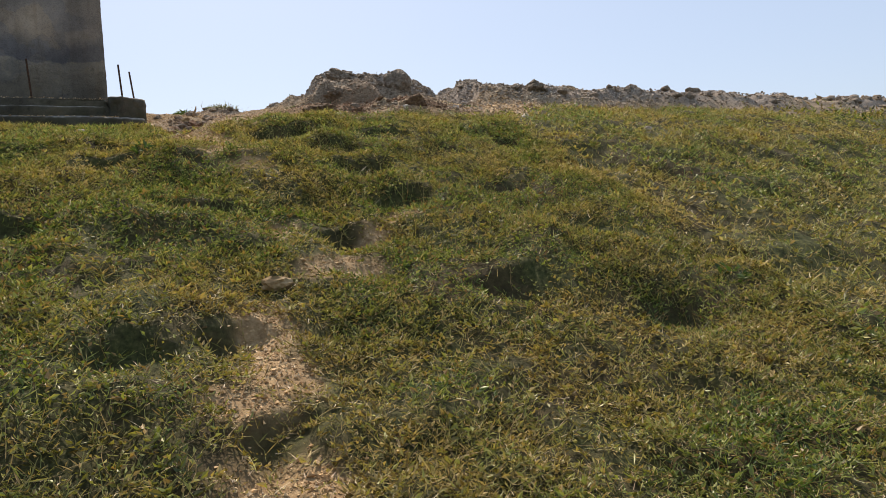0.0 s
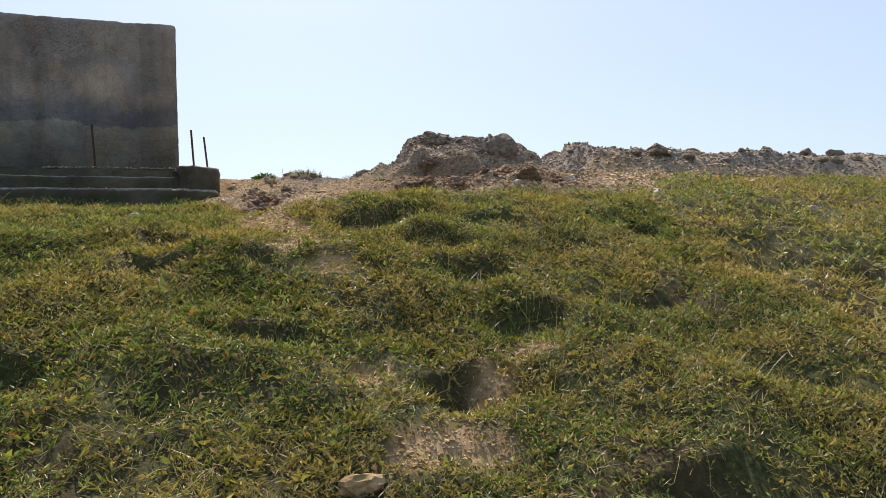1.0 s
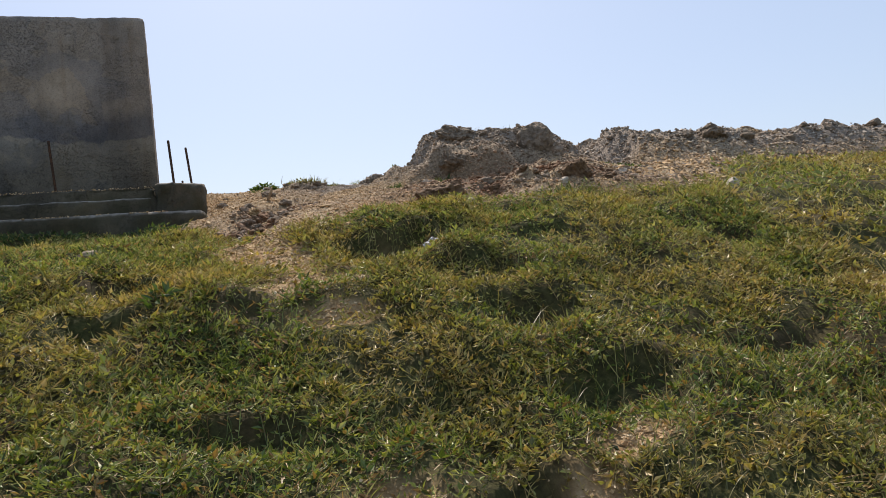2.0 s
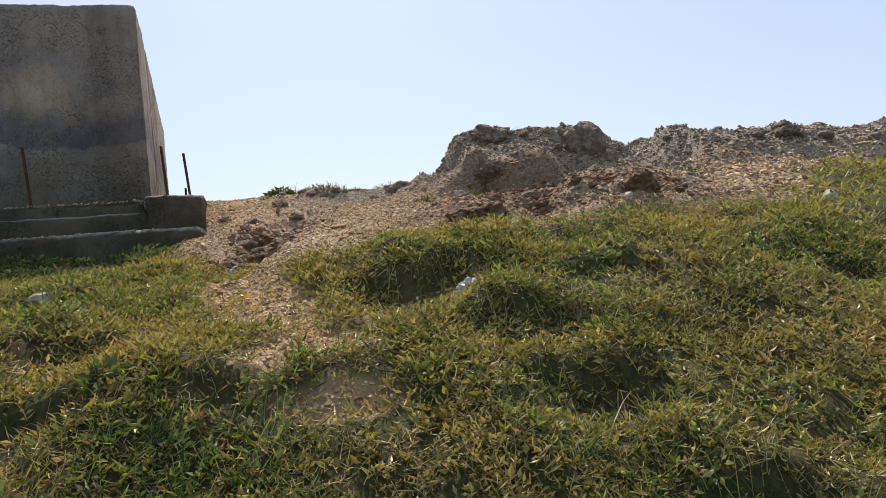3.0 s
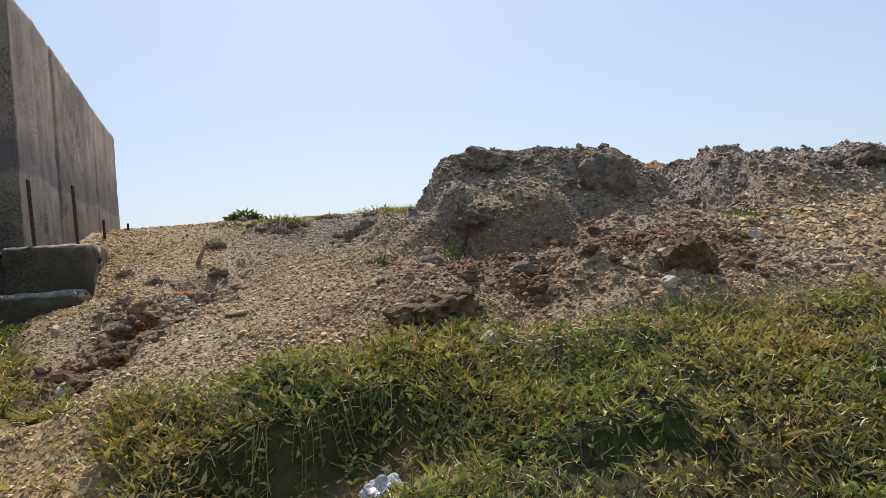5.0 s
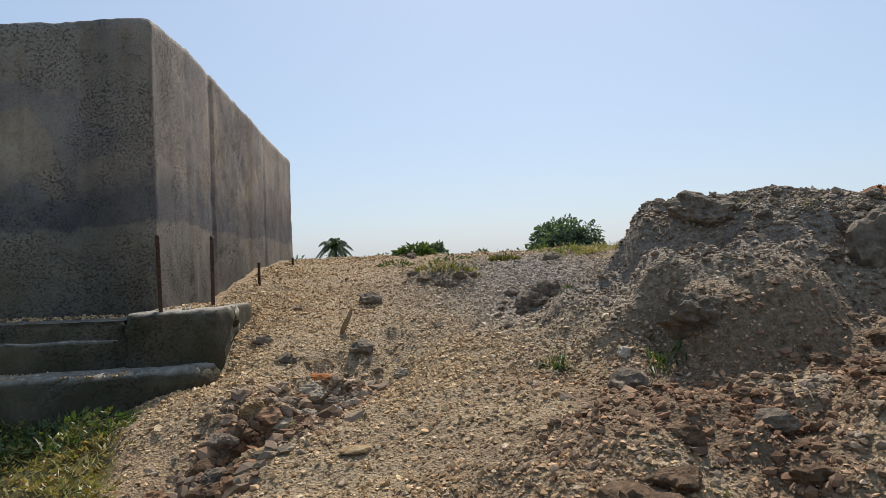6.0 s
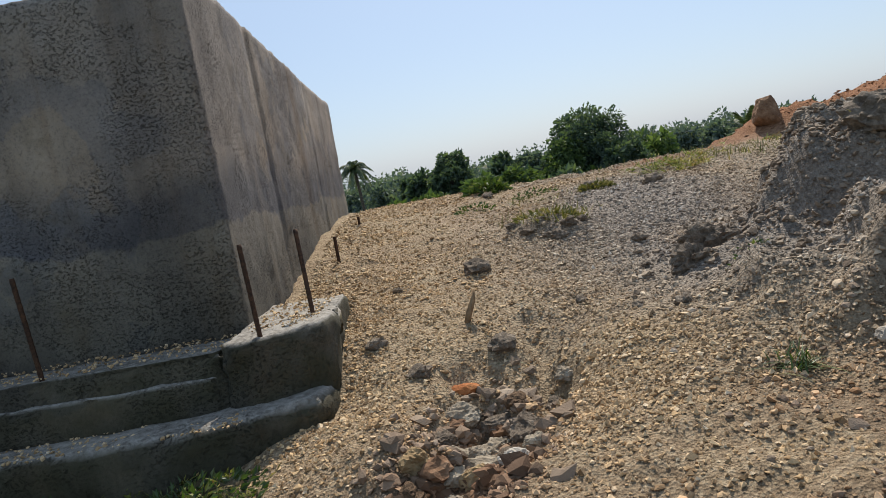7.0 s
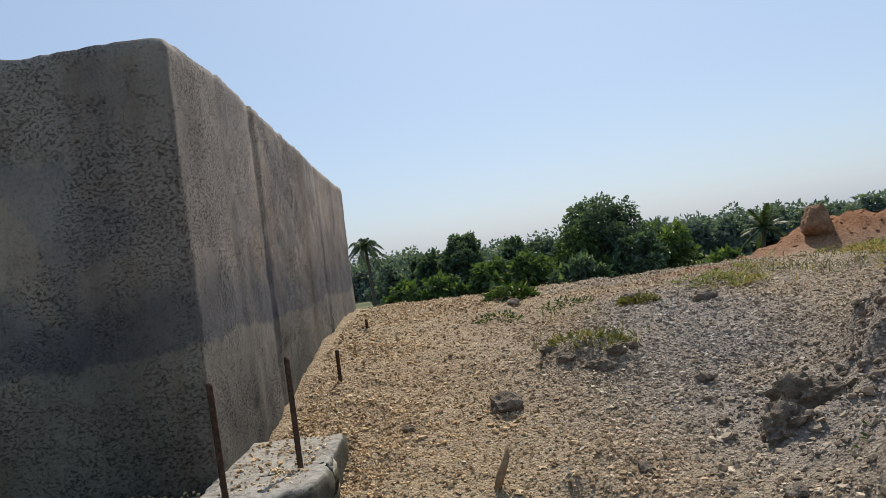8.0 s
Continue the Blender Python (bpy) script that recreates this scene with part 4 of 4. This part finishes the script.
# ---- low weeds and grass ----
def weeds(name, n, box, size, weight, seed, label, mat=WEEDS):
    """Creeping runners, each a thin bent stem with six leaves along it."""
    r = np.random.default_rng(seed)
    x, y = r.uniform(box[0], box[1], n * 5), r.uniform(box[2], box[3], n * 5)
    keep = r.random(n * 5) < weight(x, y)
    x, y = x[keep][:n], y[keep][:n]
    n = len(x)
    az = r.uniform(0, math.tau, n)
    turn = r.normal(0, 0.7, n)
    L = 0.066 * size * np.exp(np.clip(0.35 * r.normal(size=n), -0.6, 0.7))
    clump = 0.5 + 0.5 * vnoise(x * 4.2, y * 4.2, 71)
    lift = (0.006 + 0.030 * clump * r.random(n)) * size
    rise = (0.008 + 0.045 * clump * r.random(n) ** 1.5) * size
    stem, leaves, ways = [], [], []
    for i in range(4):
        t = i / 3
        a = az + turn * t
        px, py = x + L * t * np.cos(a), y + L * t * np.sin(a)
        stem.append(np.stack((px, py, height(px, py) + lift + rise * t * t), 1))
    for i in range(6):
        t = 0.18 + 0.155 * i
        k = min(int(t * 3), 2)
        f = t * 3 - k
        a = az + turn * t
        out = np.stack((np.cos(a), np.sin(a), 0.4 * t + 0 * a), 1)
        side = np.stack((-np.sin(a), np.cos(a), 0 * a), 1) * (1 if i % 2 else -1)
        leaves.append(stem[k] * (1 - f) + stem[k + 1] * f)
        ways.append(out * r.uniform(0.2, 0.9, (n, 1)) + side * (1.0 if i < 5 else 0.2) + np.array((0, 0, 1.0)) * r.normal(0.45, 0.35, (n, 1)))
    p, d = np.stack(leaves, 1).reshape(-1, 3), np.stack(ways, 1).reshape(-1, 3)
    own = np.repeat(np.exp(np.clip(0.28 * r.normal(size=n), -0.5, 0.5)), 6)
    length = 0.0225 * size * own * r.uniform(0.7, 1.25, 6 * n)
    narrow = np.repeat(r.random(n) < 0.38, 6)
    width = np.where(narrow, length * 0.16, length * r.uniform(0.34, 0.52, 6 * n))
    length = np.where(narrow, length * 1.6, length)
    v, f = leaf_cloud(p, d, length, width, 0.22, r)
    across = np.stack((-np.sin(az), np.cos(az), 0 * az + 0.4), 1) * 0.0011 * size
    rows = []
    for c in stem:
        rows += [c - across, c + across]
    w = np.stack(rows, 1).reshape(-1, 3)
    q = np.array([(2 * i, 2 * i + 1, 2 * i + 3, 2 * i + 2) for i in range(3)])
    g = (q[None] + 8 * np.arange(n)[:, None, None]).reshape(-1, 4) + len(v)
    return tagged(from_arrays(name, np.concatenate((v, w)), np.concatenate((f, g)), mat), label, "weeds", kind="stuff")


def weed_weight(x, y):
    w = (1 - gravel_mask(x, y)) * (1 - 0.95 * bare_mask(x, y)) * (0.45 + 0.55 * smooth(-0.35, 0.2, vnoise(x * 2.6, y * 2.6, 72) + 0.5 * vnoise(x * 7, y * 7, 73)))
    face = sum(np.exp(-(((x - x0) / w0) ** 4)) * bump(0 * x, y, 0, y0 - 0.04, 1, 0.12) for x0, y0, w0, h in SCARPS)
    return w * (1 - 0.85 * np.clip(face, 0, 1))


weeds("weeds", 1500, (3.2, 5.4, 11.4, 12.7), 1.0, lambda x, y: smooth(-0.3, 0.3, vnoise(x * 2, y * 2, 77) + 0.2) * smooth(3.2, 3.9, x), 86, "olive grass creeping over the crest before the clay bank", DRY_WEEDS)


def dryness(x, y):
    return np.clip(smooth(5.2, 7.0, y + 0.5 * vnoise(x * 1.3, y * 1.3, 75)) + smooth(3.6, 5.4, x + 0.5 * vnoise(x * 1.1, y * 1.1, 76)), 0, 1)


weeds("weeds", 30000, (-0.2, 4.6, 1.9, 7.4), 1.0, lambda x, y: weed_weight(x, y) * (1 - 0.7 * dryness(x, y)), 81, "low dark green creeping weeds and grass on the bank")
weeds("weeds", 13000, (-0.2, 4.6, 4.6, 7.7), 0.95, lambda x, y: weed_weight(x, y) * dryness(x, y), 85, "low yellowing creeping weeds towards the top of the bank", DRY_WEEDS)
weeds("weeds", 11000, (4.3, 10.5, 2.0, 9.0), 1.5, weed_weight, 82, "low olive and drying weeds on the bank", DRY_WEEDS)
weeds("weeds", 9000, (-7.0, 16.0, -5.0, 8.8), 2.8, lambda x, y: weed_weight(x, y) * (1 - ((x > -0.2) & (x < 10.5) & (y > 2.0))), 84, "low weeds on the rest of the bank")
weeds("weeds", 3500, (-1.2, 1.6, 7.6, 8.9), 0.9, weed_weight, 83, "short green grass at the foot of the wall")


def stalks(name, n, box, length, mat, weight, seed, label, tilt=0.25, curve=0.5):
    """Thin bent stalks, four quads each."""
    r = np.random.default_rng(seed)
    x, y = r.uniform(box[0], box[1], n * 4), r.uniform(box[2], box[3], n * 4)
    keep = r.random(n * 4) < weight(x, y)
    x, y = x[keep][:n], y[keep][:n]
    n = len(x)
    az = r.uniform(0, math.tau, n)
    L = length * np.exp(0.4 * r.normal(size=n))
    lean = r.uniform(0.15, 1.0, n)
    p = np.stack((x, y, height(x, y)), 1)
    out = np.stack((np.cos(az), np.sin(az), 0 * az), 1)
    side = np.stack((-np.sin(az), np.cos(az), 0 * az), 1) * 0.0014
    rows = []
    for i in range(5):
        t = i / 4
        c = p + out * (L * lean * t)[:, None] + np.array((0, 0, 1.0)) * (0.02 + L * tilt * (t - curve * t * t * lean))[:, None]
        rows += [c - side * (1.2 - t), c + side * (1.2 - t)]
    v = np.stack(rows, 1).reshape(-1, 3)
    q = np.array([(2 * i, 2 * i + 1, 2 * i + 3, 2 * i + 2) for i in range(4)])
    f = (q[None] + 10 * np.arange(n)[:, None, None]).reshape(-1, 4)
    return tagged(from_arrays(name, v, f, mat), label, "straw", kind="stuff")


stalks("dry_grass", 9000, (-0.2, 6.0, 1.9, 7.9), 0.085, STRAW, weed_weight, 91, "dry straw stalks lying through the weeds")
stalks("long_grass", 4500, (2.4, 9.0, 3.5, 8.2), 0.10, DRY_TUFT, lambda x, y: weed_weight(x, y) * smooth(0.0, 0.4, vnoise(x * 0.8, y * 0.8, 95)), 92, "thin taller olive grass in patches on the bank", 0.9, 0.6)


def tuft(name, x, y, n, length, mat, label, category="grass", seed=0, spread=0.03, width=0.006):
    r = np.random.default_rng(seed)
    az, el = r.uniform(0, math.tau, n), r.uniform(0.25, 1.35, n)
    L = length * r.uniform(0.5, 1.1, n)
    base = np.stack((r.normal(0, spread, n), r.normal(0, spread, n), 0 * az), 1)
    out = np.stack((np.cos(az), np.sin(az), 0 * az), 1)
    side = np.stack((-np.sin(az), np.cos(az), 0 * az), 1)
    rows = []
    for i in range(4):
        t = i / 3
        c = base + out * (L * np.cos(el) * t)[:, None] + np.array((0, 0, 1.0)) * (L * (np.sin(el) * t - 0.35 * t * t))[:, None]
        w = width * (1 - t) ** 0.7 + 0.0006
        rows += [c - side * w * 0.5, c + side * w * 0.5]
    v = np.stack(rows, 1).reshape(-1, 3)
    q = np.array([(2 * i, 2 * i + 1, 2 * i + 3, 2 * i + 2) for i in range(3)])
    f = (q[None] + 8 * np.arange(n)[:, None, None]).reshape(-1, 4)
    ob = from_arrays(name, v, f, mat)
    ob.location = (x, y, ground_z(x, y) - 0.01)
    return tagged(ob, label, category, kind="stuff")


grains("soil_crumbs", 13000, (0.9, 2.9, 2.6, 7.4), 0.0055, lambda x, y: bare_mask(x, y) * (1 - gravel_mask(x, y)), 35, "crumbs of dry soil on the bare patches")
stalks("dry_grass", 1500, (0.9, 2.9, 2.6, 7.4), 0.05, STRAW, lambda x, y: bare_mask(x, y) * (1 - gravel_mask(x, y)), 96, "short straw on the bare patches")


def leafy_clump(x, y, spread, rise, n, leaf, mat, label, seed):
    r = np.random.default_rng(seed)
    a, q = r.uniform(0, math.tau, n), np.sqrt(r.random(n))
    p = np.stack((spread * q * np.cos(a), spread * 0.7 * q * np.sin(a), 0 * a), 1)
    p[:, 2] = height(x + p[:, 0], y + p[:, 1]) - ground_z(x, y) + rise * (1 - q * q) * r.random(n)
    d = np.stack((np.cos(a), np.sin(a), r.normal(0.5, 0.4, n)), 1) + 0.5 * r.normal(size=(n, 3))
    L = leaf * r.uniform(0.6, 1.3, n)
    v, f = leaf_cloud(p, d, L, L * r.uniform(0.3, 0.5, n), 0.22, r)
    ob = from_arrays("weed_clump", v, f, mat)
    ob.location = (x, y, ground_z(x, y))
    tagged(ob, label, "weed", kind="stuff")


leafy_clump(2.19, 11.46, 0.14, 0.03, 110, 0.03, BLADES, "dark green creeping weed on the crest", 1)
leafy_clump(2.62, 11.60, 0.16, 0.03, 120, 0.03, BLADES, "dark green creeping weed on the crest", 2)
leafy_clump(3.02, 11.40, 0.12, 0.05, 300, 0.035, DRY_TUFT, "half-dry weed on the crest", 3)
leafy_clump(2.32, 12.05, 0.16, 0.09, 300, 0.06, BLADES, "green leafy weed on the crest", 4)
leafy_clump(2.55, 10.45, 0.20, 0.03, 260, 0.035, DRY_TUFT, "half-dry weed on a low earth hump", 5)
leafy_clump(5.0, 8.75, 0.36, 0.04, 500, 0.03, BLADES, "green creeping weed on the flank of the heap", 6)
leafy_clump(3.24, 8.34, 0.06, 0.05, 30, 0.035, BLADES, "green weed at the foot of the heap", 7)
leafy_clump(1.17, 6.25, 0.08, 0.09, 40, 0.06, BLADES, "bright broad-leaved weed in the low grass", 8)
leafy_clump(4.16, 3.85, 0.10, 0.07, 40, 0.06, BLADES, "bright broad-leaved weed in the low grass", 9)
leafy_clump(1.05, 8.60, 0.26, 0.06, 420, 0.035, BLADES, "dark green weeds at the foot of the footing", 10)
leafy_clump(0.45, 8.58, 0.35, 0.07, 900, 0.035, BLADES, "dark green weeds at the foot of the footing", 11)
leafy_clump(5.6, 12.5, 0.12, 0.06, 160, 0.04, BLADES, "small green weed on the red clay bank", 12)
leafy_clump(3.0, 8.98, 0.08, 0.02, 25, 0.022, BLADES, "sparse green weed on the flank of the heap", 13)
tuft("grass_tuft", 2.86, 8.39, 90, 0.12, BLADES, "fresh green grass tuft growing in gravel", seed=1)
tuft("grass_tuft", 3.22, 8.33, 60, 0.13, BLADES, "green grass tuft at the foot of the heap", seed=2)
tuft("grass_tuft", 2.55, 10.5, 160, 0.13, DRY_TUFT, "half-dry grass tuft on a low earth hump", seed=3, spread=0.12)
tuft("grass_tuft", 1.10, 8.58, 130, 0.10, BLADES, "dark green grass at the foot of the footing", seed=5, spread=0.10)
tuft("grass_tuft", 0.75, 8.60, 130, 0.10, BLADES, "dark green grass at the foot of the footing", seed=6, spread=0.12)
tuft("grass_tuft", 2.13, 9.05, 18, 0.06, BLADES, "small green sprout beside a clod", seed=7, spread=0.01)
tuft("grass_tuft", 4.35, 9.45, 70, 0.11, DRY_TUFT, "thin dry grass on top of the heap", seed=8, spread=0.14, width=0.003)
tuft("grass_tuft", 3.95, 9.5, 50, 0.09, DRY_TUFT, "thin dry grass on top of the heap", seed=9, spread=0.12, width=0.003)
tuft("grass_tuft", 5.35, 9.35, 70, 0.10, DRY_TUFT, "thin dry grass between the heap and the ridge", seed=10, spread=0.16, width=0.004)
tuft("grass_tuft", 4.3, 11.9, 500, 0.13, DRY_TUFT, "olive grass on the crest before the clay bank", seed=12, spread=0.45, width=0.006)
tuft("grass_tuft", 5.3, 12.2, 500, 0.13, DRY_TUFT, "olive grass on the crest before the clay bank", seed=13, spread=0.45, width=0.006)
tuft("grass_tuft", 3.75, 7.15, 60, 0.14, BLADES, "broad-bladed green grass at the dirt edge", seed=14, spread=0.04)
tuft("grass_tuft", 3.62, 7.18, 50, 0.14, BLADES, "broad-bladed green grass at the dirt edge", seed=15, spread=0.04)
tuft("grass_tuft", 2.6, 11.4, 120, 0.09, DRY_TUFT, "dry grass patch on the gravel crest", seed=16, spread=0.15)
# ---- litter ----
bm = bmesh.new()
bmesh.ops.create_icosphere(bm, subdivisions=4, radius=1)
for v in bm.verts:
    c = v.co.copy()
    c *= 1 + 0.35 * noise.noise(c * 2.1) + 0.22 * abs(noise.noise(c * 5.0 + Vector((3, 0, 0)))) - 0.15 * abs(noise.noise(c * 9))
    v.co = Vector((c.x * 0.05, c.y * 0.04, max(-0.025, c.z * 0.042)))
bag = part("plastic_bag", bm, PLASTIC)
bag.location = (2.50, 6.66, ground_z(2.50, 6.66) + 0.03)
tagged(bag, "crumpled whitish plastic bag on the bare hollow", "bag")

bm = bmesh.new()
tube(bm, [(0, 0, 0), (0.015, 0.01, 0.04), (0.04, 0.02, 0.09), (0.05, 0.035, 0.13)], [0.012, 0.014, 0.011, 0.005], 6)
stick = part("wood_piece", bm, TWIG)
stick.location = (2.0, 9.35, ground_z(2.0, 9.35) - 0.01)
tagged(stick, "short brown splinter of wood stuck in gravel", "wood")


# ---- trees beyond ----
def tree(name, x, y, z, tall, wide, mat, label, seed, leaves=4500, leaf=0.34, low=0.3, lobes=9, category="tree"):
    r = np.random.default_rng(seed)
    rnd = random.Random(seed)
    top = tagged(new(name), label, category)
    top.location = (x, y, z)
    bm = bmesh.new()
    bend = [(0.0, 0.0), (rnd.uniform(-.1, .1) * tall * 0.3, 0.02 * tall), (rnd.uniform(-.1, .1) * tall * 0.5, 0.0)]
    tube(bm, [(0, 0, -0.3), (bend[1][0], bend[1][1], tall * 0.3), (bend[2][0], bend[2][1], tall * 0.72)], [tall * 0.035, tall * 0.027, tall * 0.010], 8)
    cores = []
    for k in range(lobes):
        a = k * 2.4 + rnd.uniform(-0.4, 0.4)
        h = low + (1 - low) * (k + 0.6) / lobes
        reach = wide * 0.5 * math.sin(math.pi * min(0.97, 0.22 + 0.72 * (h - low) / (1 - low))) * rnd.uniform(0.45, 0.85)
        c = (reach * math.cos(a), reach * math.sin(a), tall * (h * 0.90))
        cores.append((c, wide * rnd.uniform(0.16, 0.26)))
        tube(bm, [(0, 0, tall * min(0.6, h * 0.55)), (c[0] * 0.5, c[1] * 0.5, c[2] * 0.8), c], [tall * 0.014, tall * 0.009, tall * 0.003], 5)
    part("trunk", bm, BARK, top)
    pts, dirs = [], []
    per = leaves // (lobes * 7)
    for c, s in cores:
        for _ in range(7):
            d = r.normal(size=3)
            d /= np.linalg.norm(d)
            cc = np.array(c) + d * s * r.uniform(0.5, 1.1) * np.array((1, 1, 0.8))
            q = r.normal(size=(per, 3))
            q /= np.linalg.norm(q, axis=1, keepdims=True)
            pts.append(cc + q * (s * 0.48) * r.uniform(0.5, 1.0, (per, 1)))
            dirs.append(q + np.array((0, 0, -0.35)) + 0.5 * r.normal(size=(per, 3)))
    pts, dirs = np.concatenate(pts), np.concatenate(dirs)
    L = leaf * np.exp(0.3 * r.normal(size=len(pts)))
    v, f = leaf_cloud(pts, dirs, L, L * 0.6, 0.2, r)
    crown = from_arrays("crown", v, f, mat)
    crown.parent = top
    return top


def frond_palm(name, x, y, z, trunk, frond, fronds, label, seed, droop=1.0):
    rnd = random.Random(seed)
    top = tagged(new(name), label, "palm tree")
    top.location = (x, y, z)
    bm = bmesh.new()
    lean = rnd.uniform(-0.3, 0.3)
    tube(bm, [(lean * t * t, 0, -0.3 + (trunk + 0.3) * t) for t in (0, 0.25, 0.5, 0.75, 1.0)], [0.17, 0.14, 0.12, 0.11, 0.13], 8)
    part("trunk", bm, BARK, top)
    for k in range(fronds):
        bm = bmesh.new()
        a = k * 2.399 + rnd.uniform(-0.2, 0.2)
        el = 1.25 - 1.75 * (k / fronds) + rnd.uniform(-0.15, 0.15)
        L = frond * rnd.uniform(0.8, 1.1)
        out, side = Vector((math.cos(a), math.sin(a), 0)), Vector((-math.sin(a), math.cos(a), 0))
        spine = []
        for i in range(15):
            t = i / 14
            spine.append(Vector((lean, 0, trunk)) + out * (L * t * math.cos(el) * (1 - 0.15 * t)) + Vector((0, 0, L * (t * math.sin(el) - 0.45 * droop * t * t))))
        tube(bm, spine, [0.022 * (1 - 0.8 * i / 14) for i in range(15)], 4)
        for i in range(1, 15):
            for s in (-1, 1):
                for sub in (0, 0.5):
                    q = spine[i].lerp(spine[i - 1], sub)
                    w = L * 0.17 * math.sin(math.pi * (0.12 + 0.85 * i / 15)) + 0.05
                    along = (spine[i] - spine[i - 1]).normalized()
                    tip = q + side * s * w * 0.8 + along * w * 0.55 - Vector((0, 0, w * rnd.uniform(0.35, 0.75) * droop))
                    mid = q.lerp(tip, 0.45) + Vector((0, 0, w * 0.08))
                    h = along * 0.035
                    bm.faces.new([bm.verts.new(p) for p in (q - h, mid - h, tip, mid + h, q + h)])
        part("frond", bm, PALM, top)
    return top


def low_z(x, y):
    return float(base_height(np.array([x]), np.array([y]))[0])


def plant(x, y, tip_z, wide, mat, label, seed, name="tree", **more):
    z = low_z(x, y)
    return tree(name, x, y, z, (tip_z - z) * 0.9, wide, mat, label, seed, **more)


frond_palm("coconut_palm", -4.2, 60.0, low_z(-4.2, 60), 5.6, 1.85, 20, "coconut palm with drooping fronds beyond the gravel crest", 1, 1.45)
frond_palm("date_palm", 20.2, 50.0, low_z(20.2, 50), 3.3, 2.1, 24, "wild date palm with arching fronds at the tree line", 2, 0.6)
plant(12.9, 60, 6.3, 7.2, LEAF_DARK, "large dark green broadleaf tree with a rounded crown", 11, leaves=30000, leaf=0.23, low=0.2, lobes=18)
plant(10.4, 57, 4.4, 4.2, LEAF_MID, "lighter green bushy tree before the large tree", 12, leaves=11000, leaf=0.24, low=0.12, lobes=10)
plant(2.6, 62, 5.4, 4.0, LEAF_DARK, "dark green tree with an uneven narrow crown", 13, leaves=11000, leaf=0.24, low=0.25, lobes=10)
plant(0.0, 63, 4.1, 2.6, LEAF_DARK, "small dark tree in the thicket", 14, leaves=4000, low=0.2)
plant(6.6, 62, 4.3, 3.0, LEAF_DARK, "thin-crowned dark green tree", 15, leaves=4000, low=0.35)
plant(8.7, 64, 4.3, 3.2, LEAF_FAR, "haze-tinted tree behind the thicket", 16, leaves=4500, low=0.15)
plant(17.0, 60, 3.5, 6.0, LEAF_MID, "broad green bushy tree beside the large tree", 17, leaves=9000, low=0.08, lobes=12)
plant(14.2, 57, 3.6, 5.0, LEAF_DARK, "dark green bushy tree under the large tree", 18, leaves=7000, low=0.05, lobes=10)
plant(4.0, 54, 2.6, 3.6, LEAF_MID, "green bush below the tall trees", 19, name="bush", leaves=5000, low=0.05, category="bush")
plant(1.0, 55, 2.2, 3.4, LEAF_MID, "green bush below the tall trees", 20, name="bush", leaves=5000, low=0.05, category="bush")
plant(-1.6, 56, 1.9, 3.0, LEAF_MID, "olive green bush near the palm", 21, name="bush", leaves=4000, low=0.05, category="bush")
plant(-3.6, 70, 3.0, 4.0, LEAF_FAR, "distant haze-tinted thicket tree", 22, leaves=3500, low=0.05)
plant(-1.2, 68, 3.9, 1.2, LEAF_DARK, "thin sapling with a small crown", 23, leaves=900, low=0.6, lobes=5)
plant(6.8, 55, 2.7, 4.0, LEAF_MID, "green bush below the tall trees", 24, name="bush", leaves=5000, low=0.05, category="bush")
plant(9.6, 53, 2.4, 3.4, LEAF_DARK, "dark green bush below the tall trees", 25, name="bush", leaves=5000, low=0.05, category="bush")
plant(18.6, 52, 1.3, 3.2, LEAF_MID, "green bush before the tree line", 26, name="bush", leaves=4000, low=0.05, category="bush")
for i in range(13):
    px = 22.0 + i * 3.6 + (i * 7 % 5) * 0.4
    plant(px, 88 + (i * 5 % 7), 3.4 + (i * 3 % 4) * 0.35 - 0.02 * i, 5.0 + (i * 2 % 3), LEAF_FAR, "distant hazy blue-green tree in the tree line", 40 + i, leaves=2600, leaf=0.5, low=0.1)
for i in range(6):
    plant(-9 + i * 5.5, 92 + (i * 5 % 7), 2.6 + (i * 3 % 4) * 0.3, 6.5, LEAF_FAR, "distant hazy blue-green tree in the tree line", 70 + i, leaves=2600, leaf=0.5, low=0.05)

# added row; its haze-blue leaves cover the pale field between the trees
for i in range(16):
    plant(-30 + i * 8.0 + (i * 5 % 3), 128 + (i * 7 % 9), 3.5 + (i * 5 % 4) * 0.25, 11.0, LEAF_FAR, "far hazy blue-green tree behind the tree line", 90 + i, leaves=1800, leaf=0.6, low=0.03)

# rubble behind the wall end
for i in range(12):
    r = random.Random(i)
    stone("rubble", 0.9 + r.uniform(-0.7, 0.8), 18.6 + r.uniform(-0.5, 0.5), 0.28, 0.22, 0.16, ROCK, "grey rubble block dumped behind the wall", "rubble", 100 + i, i * 50, "dumped rubble", 0.2, 0.2, sub=2)
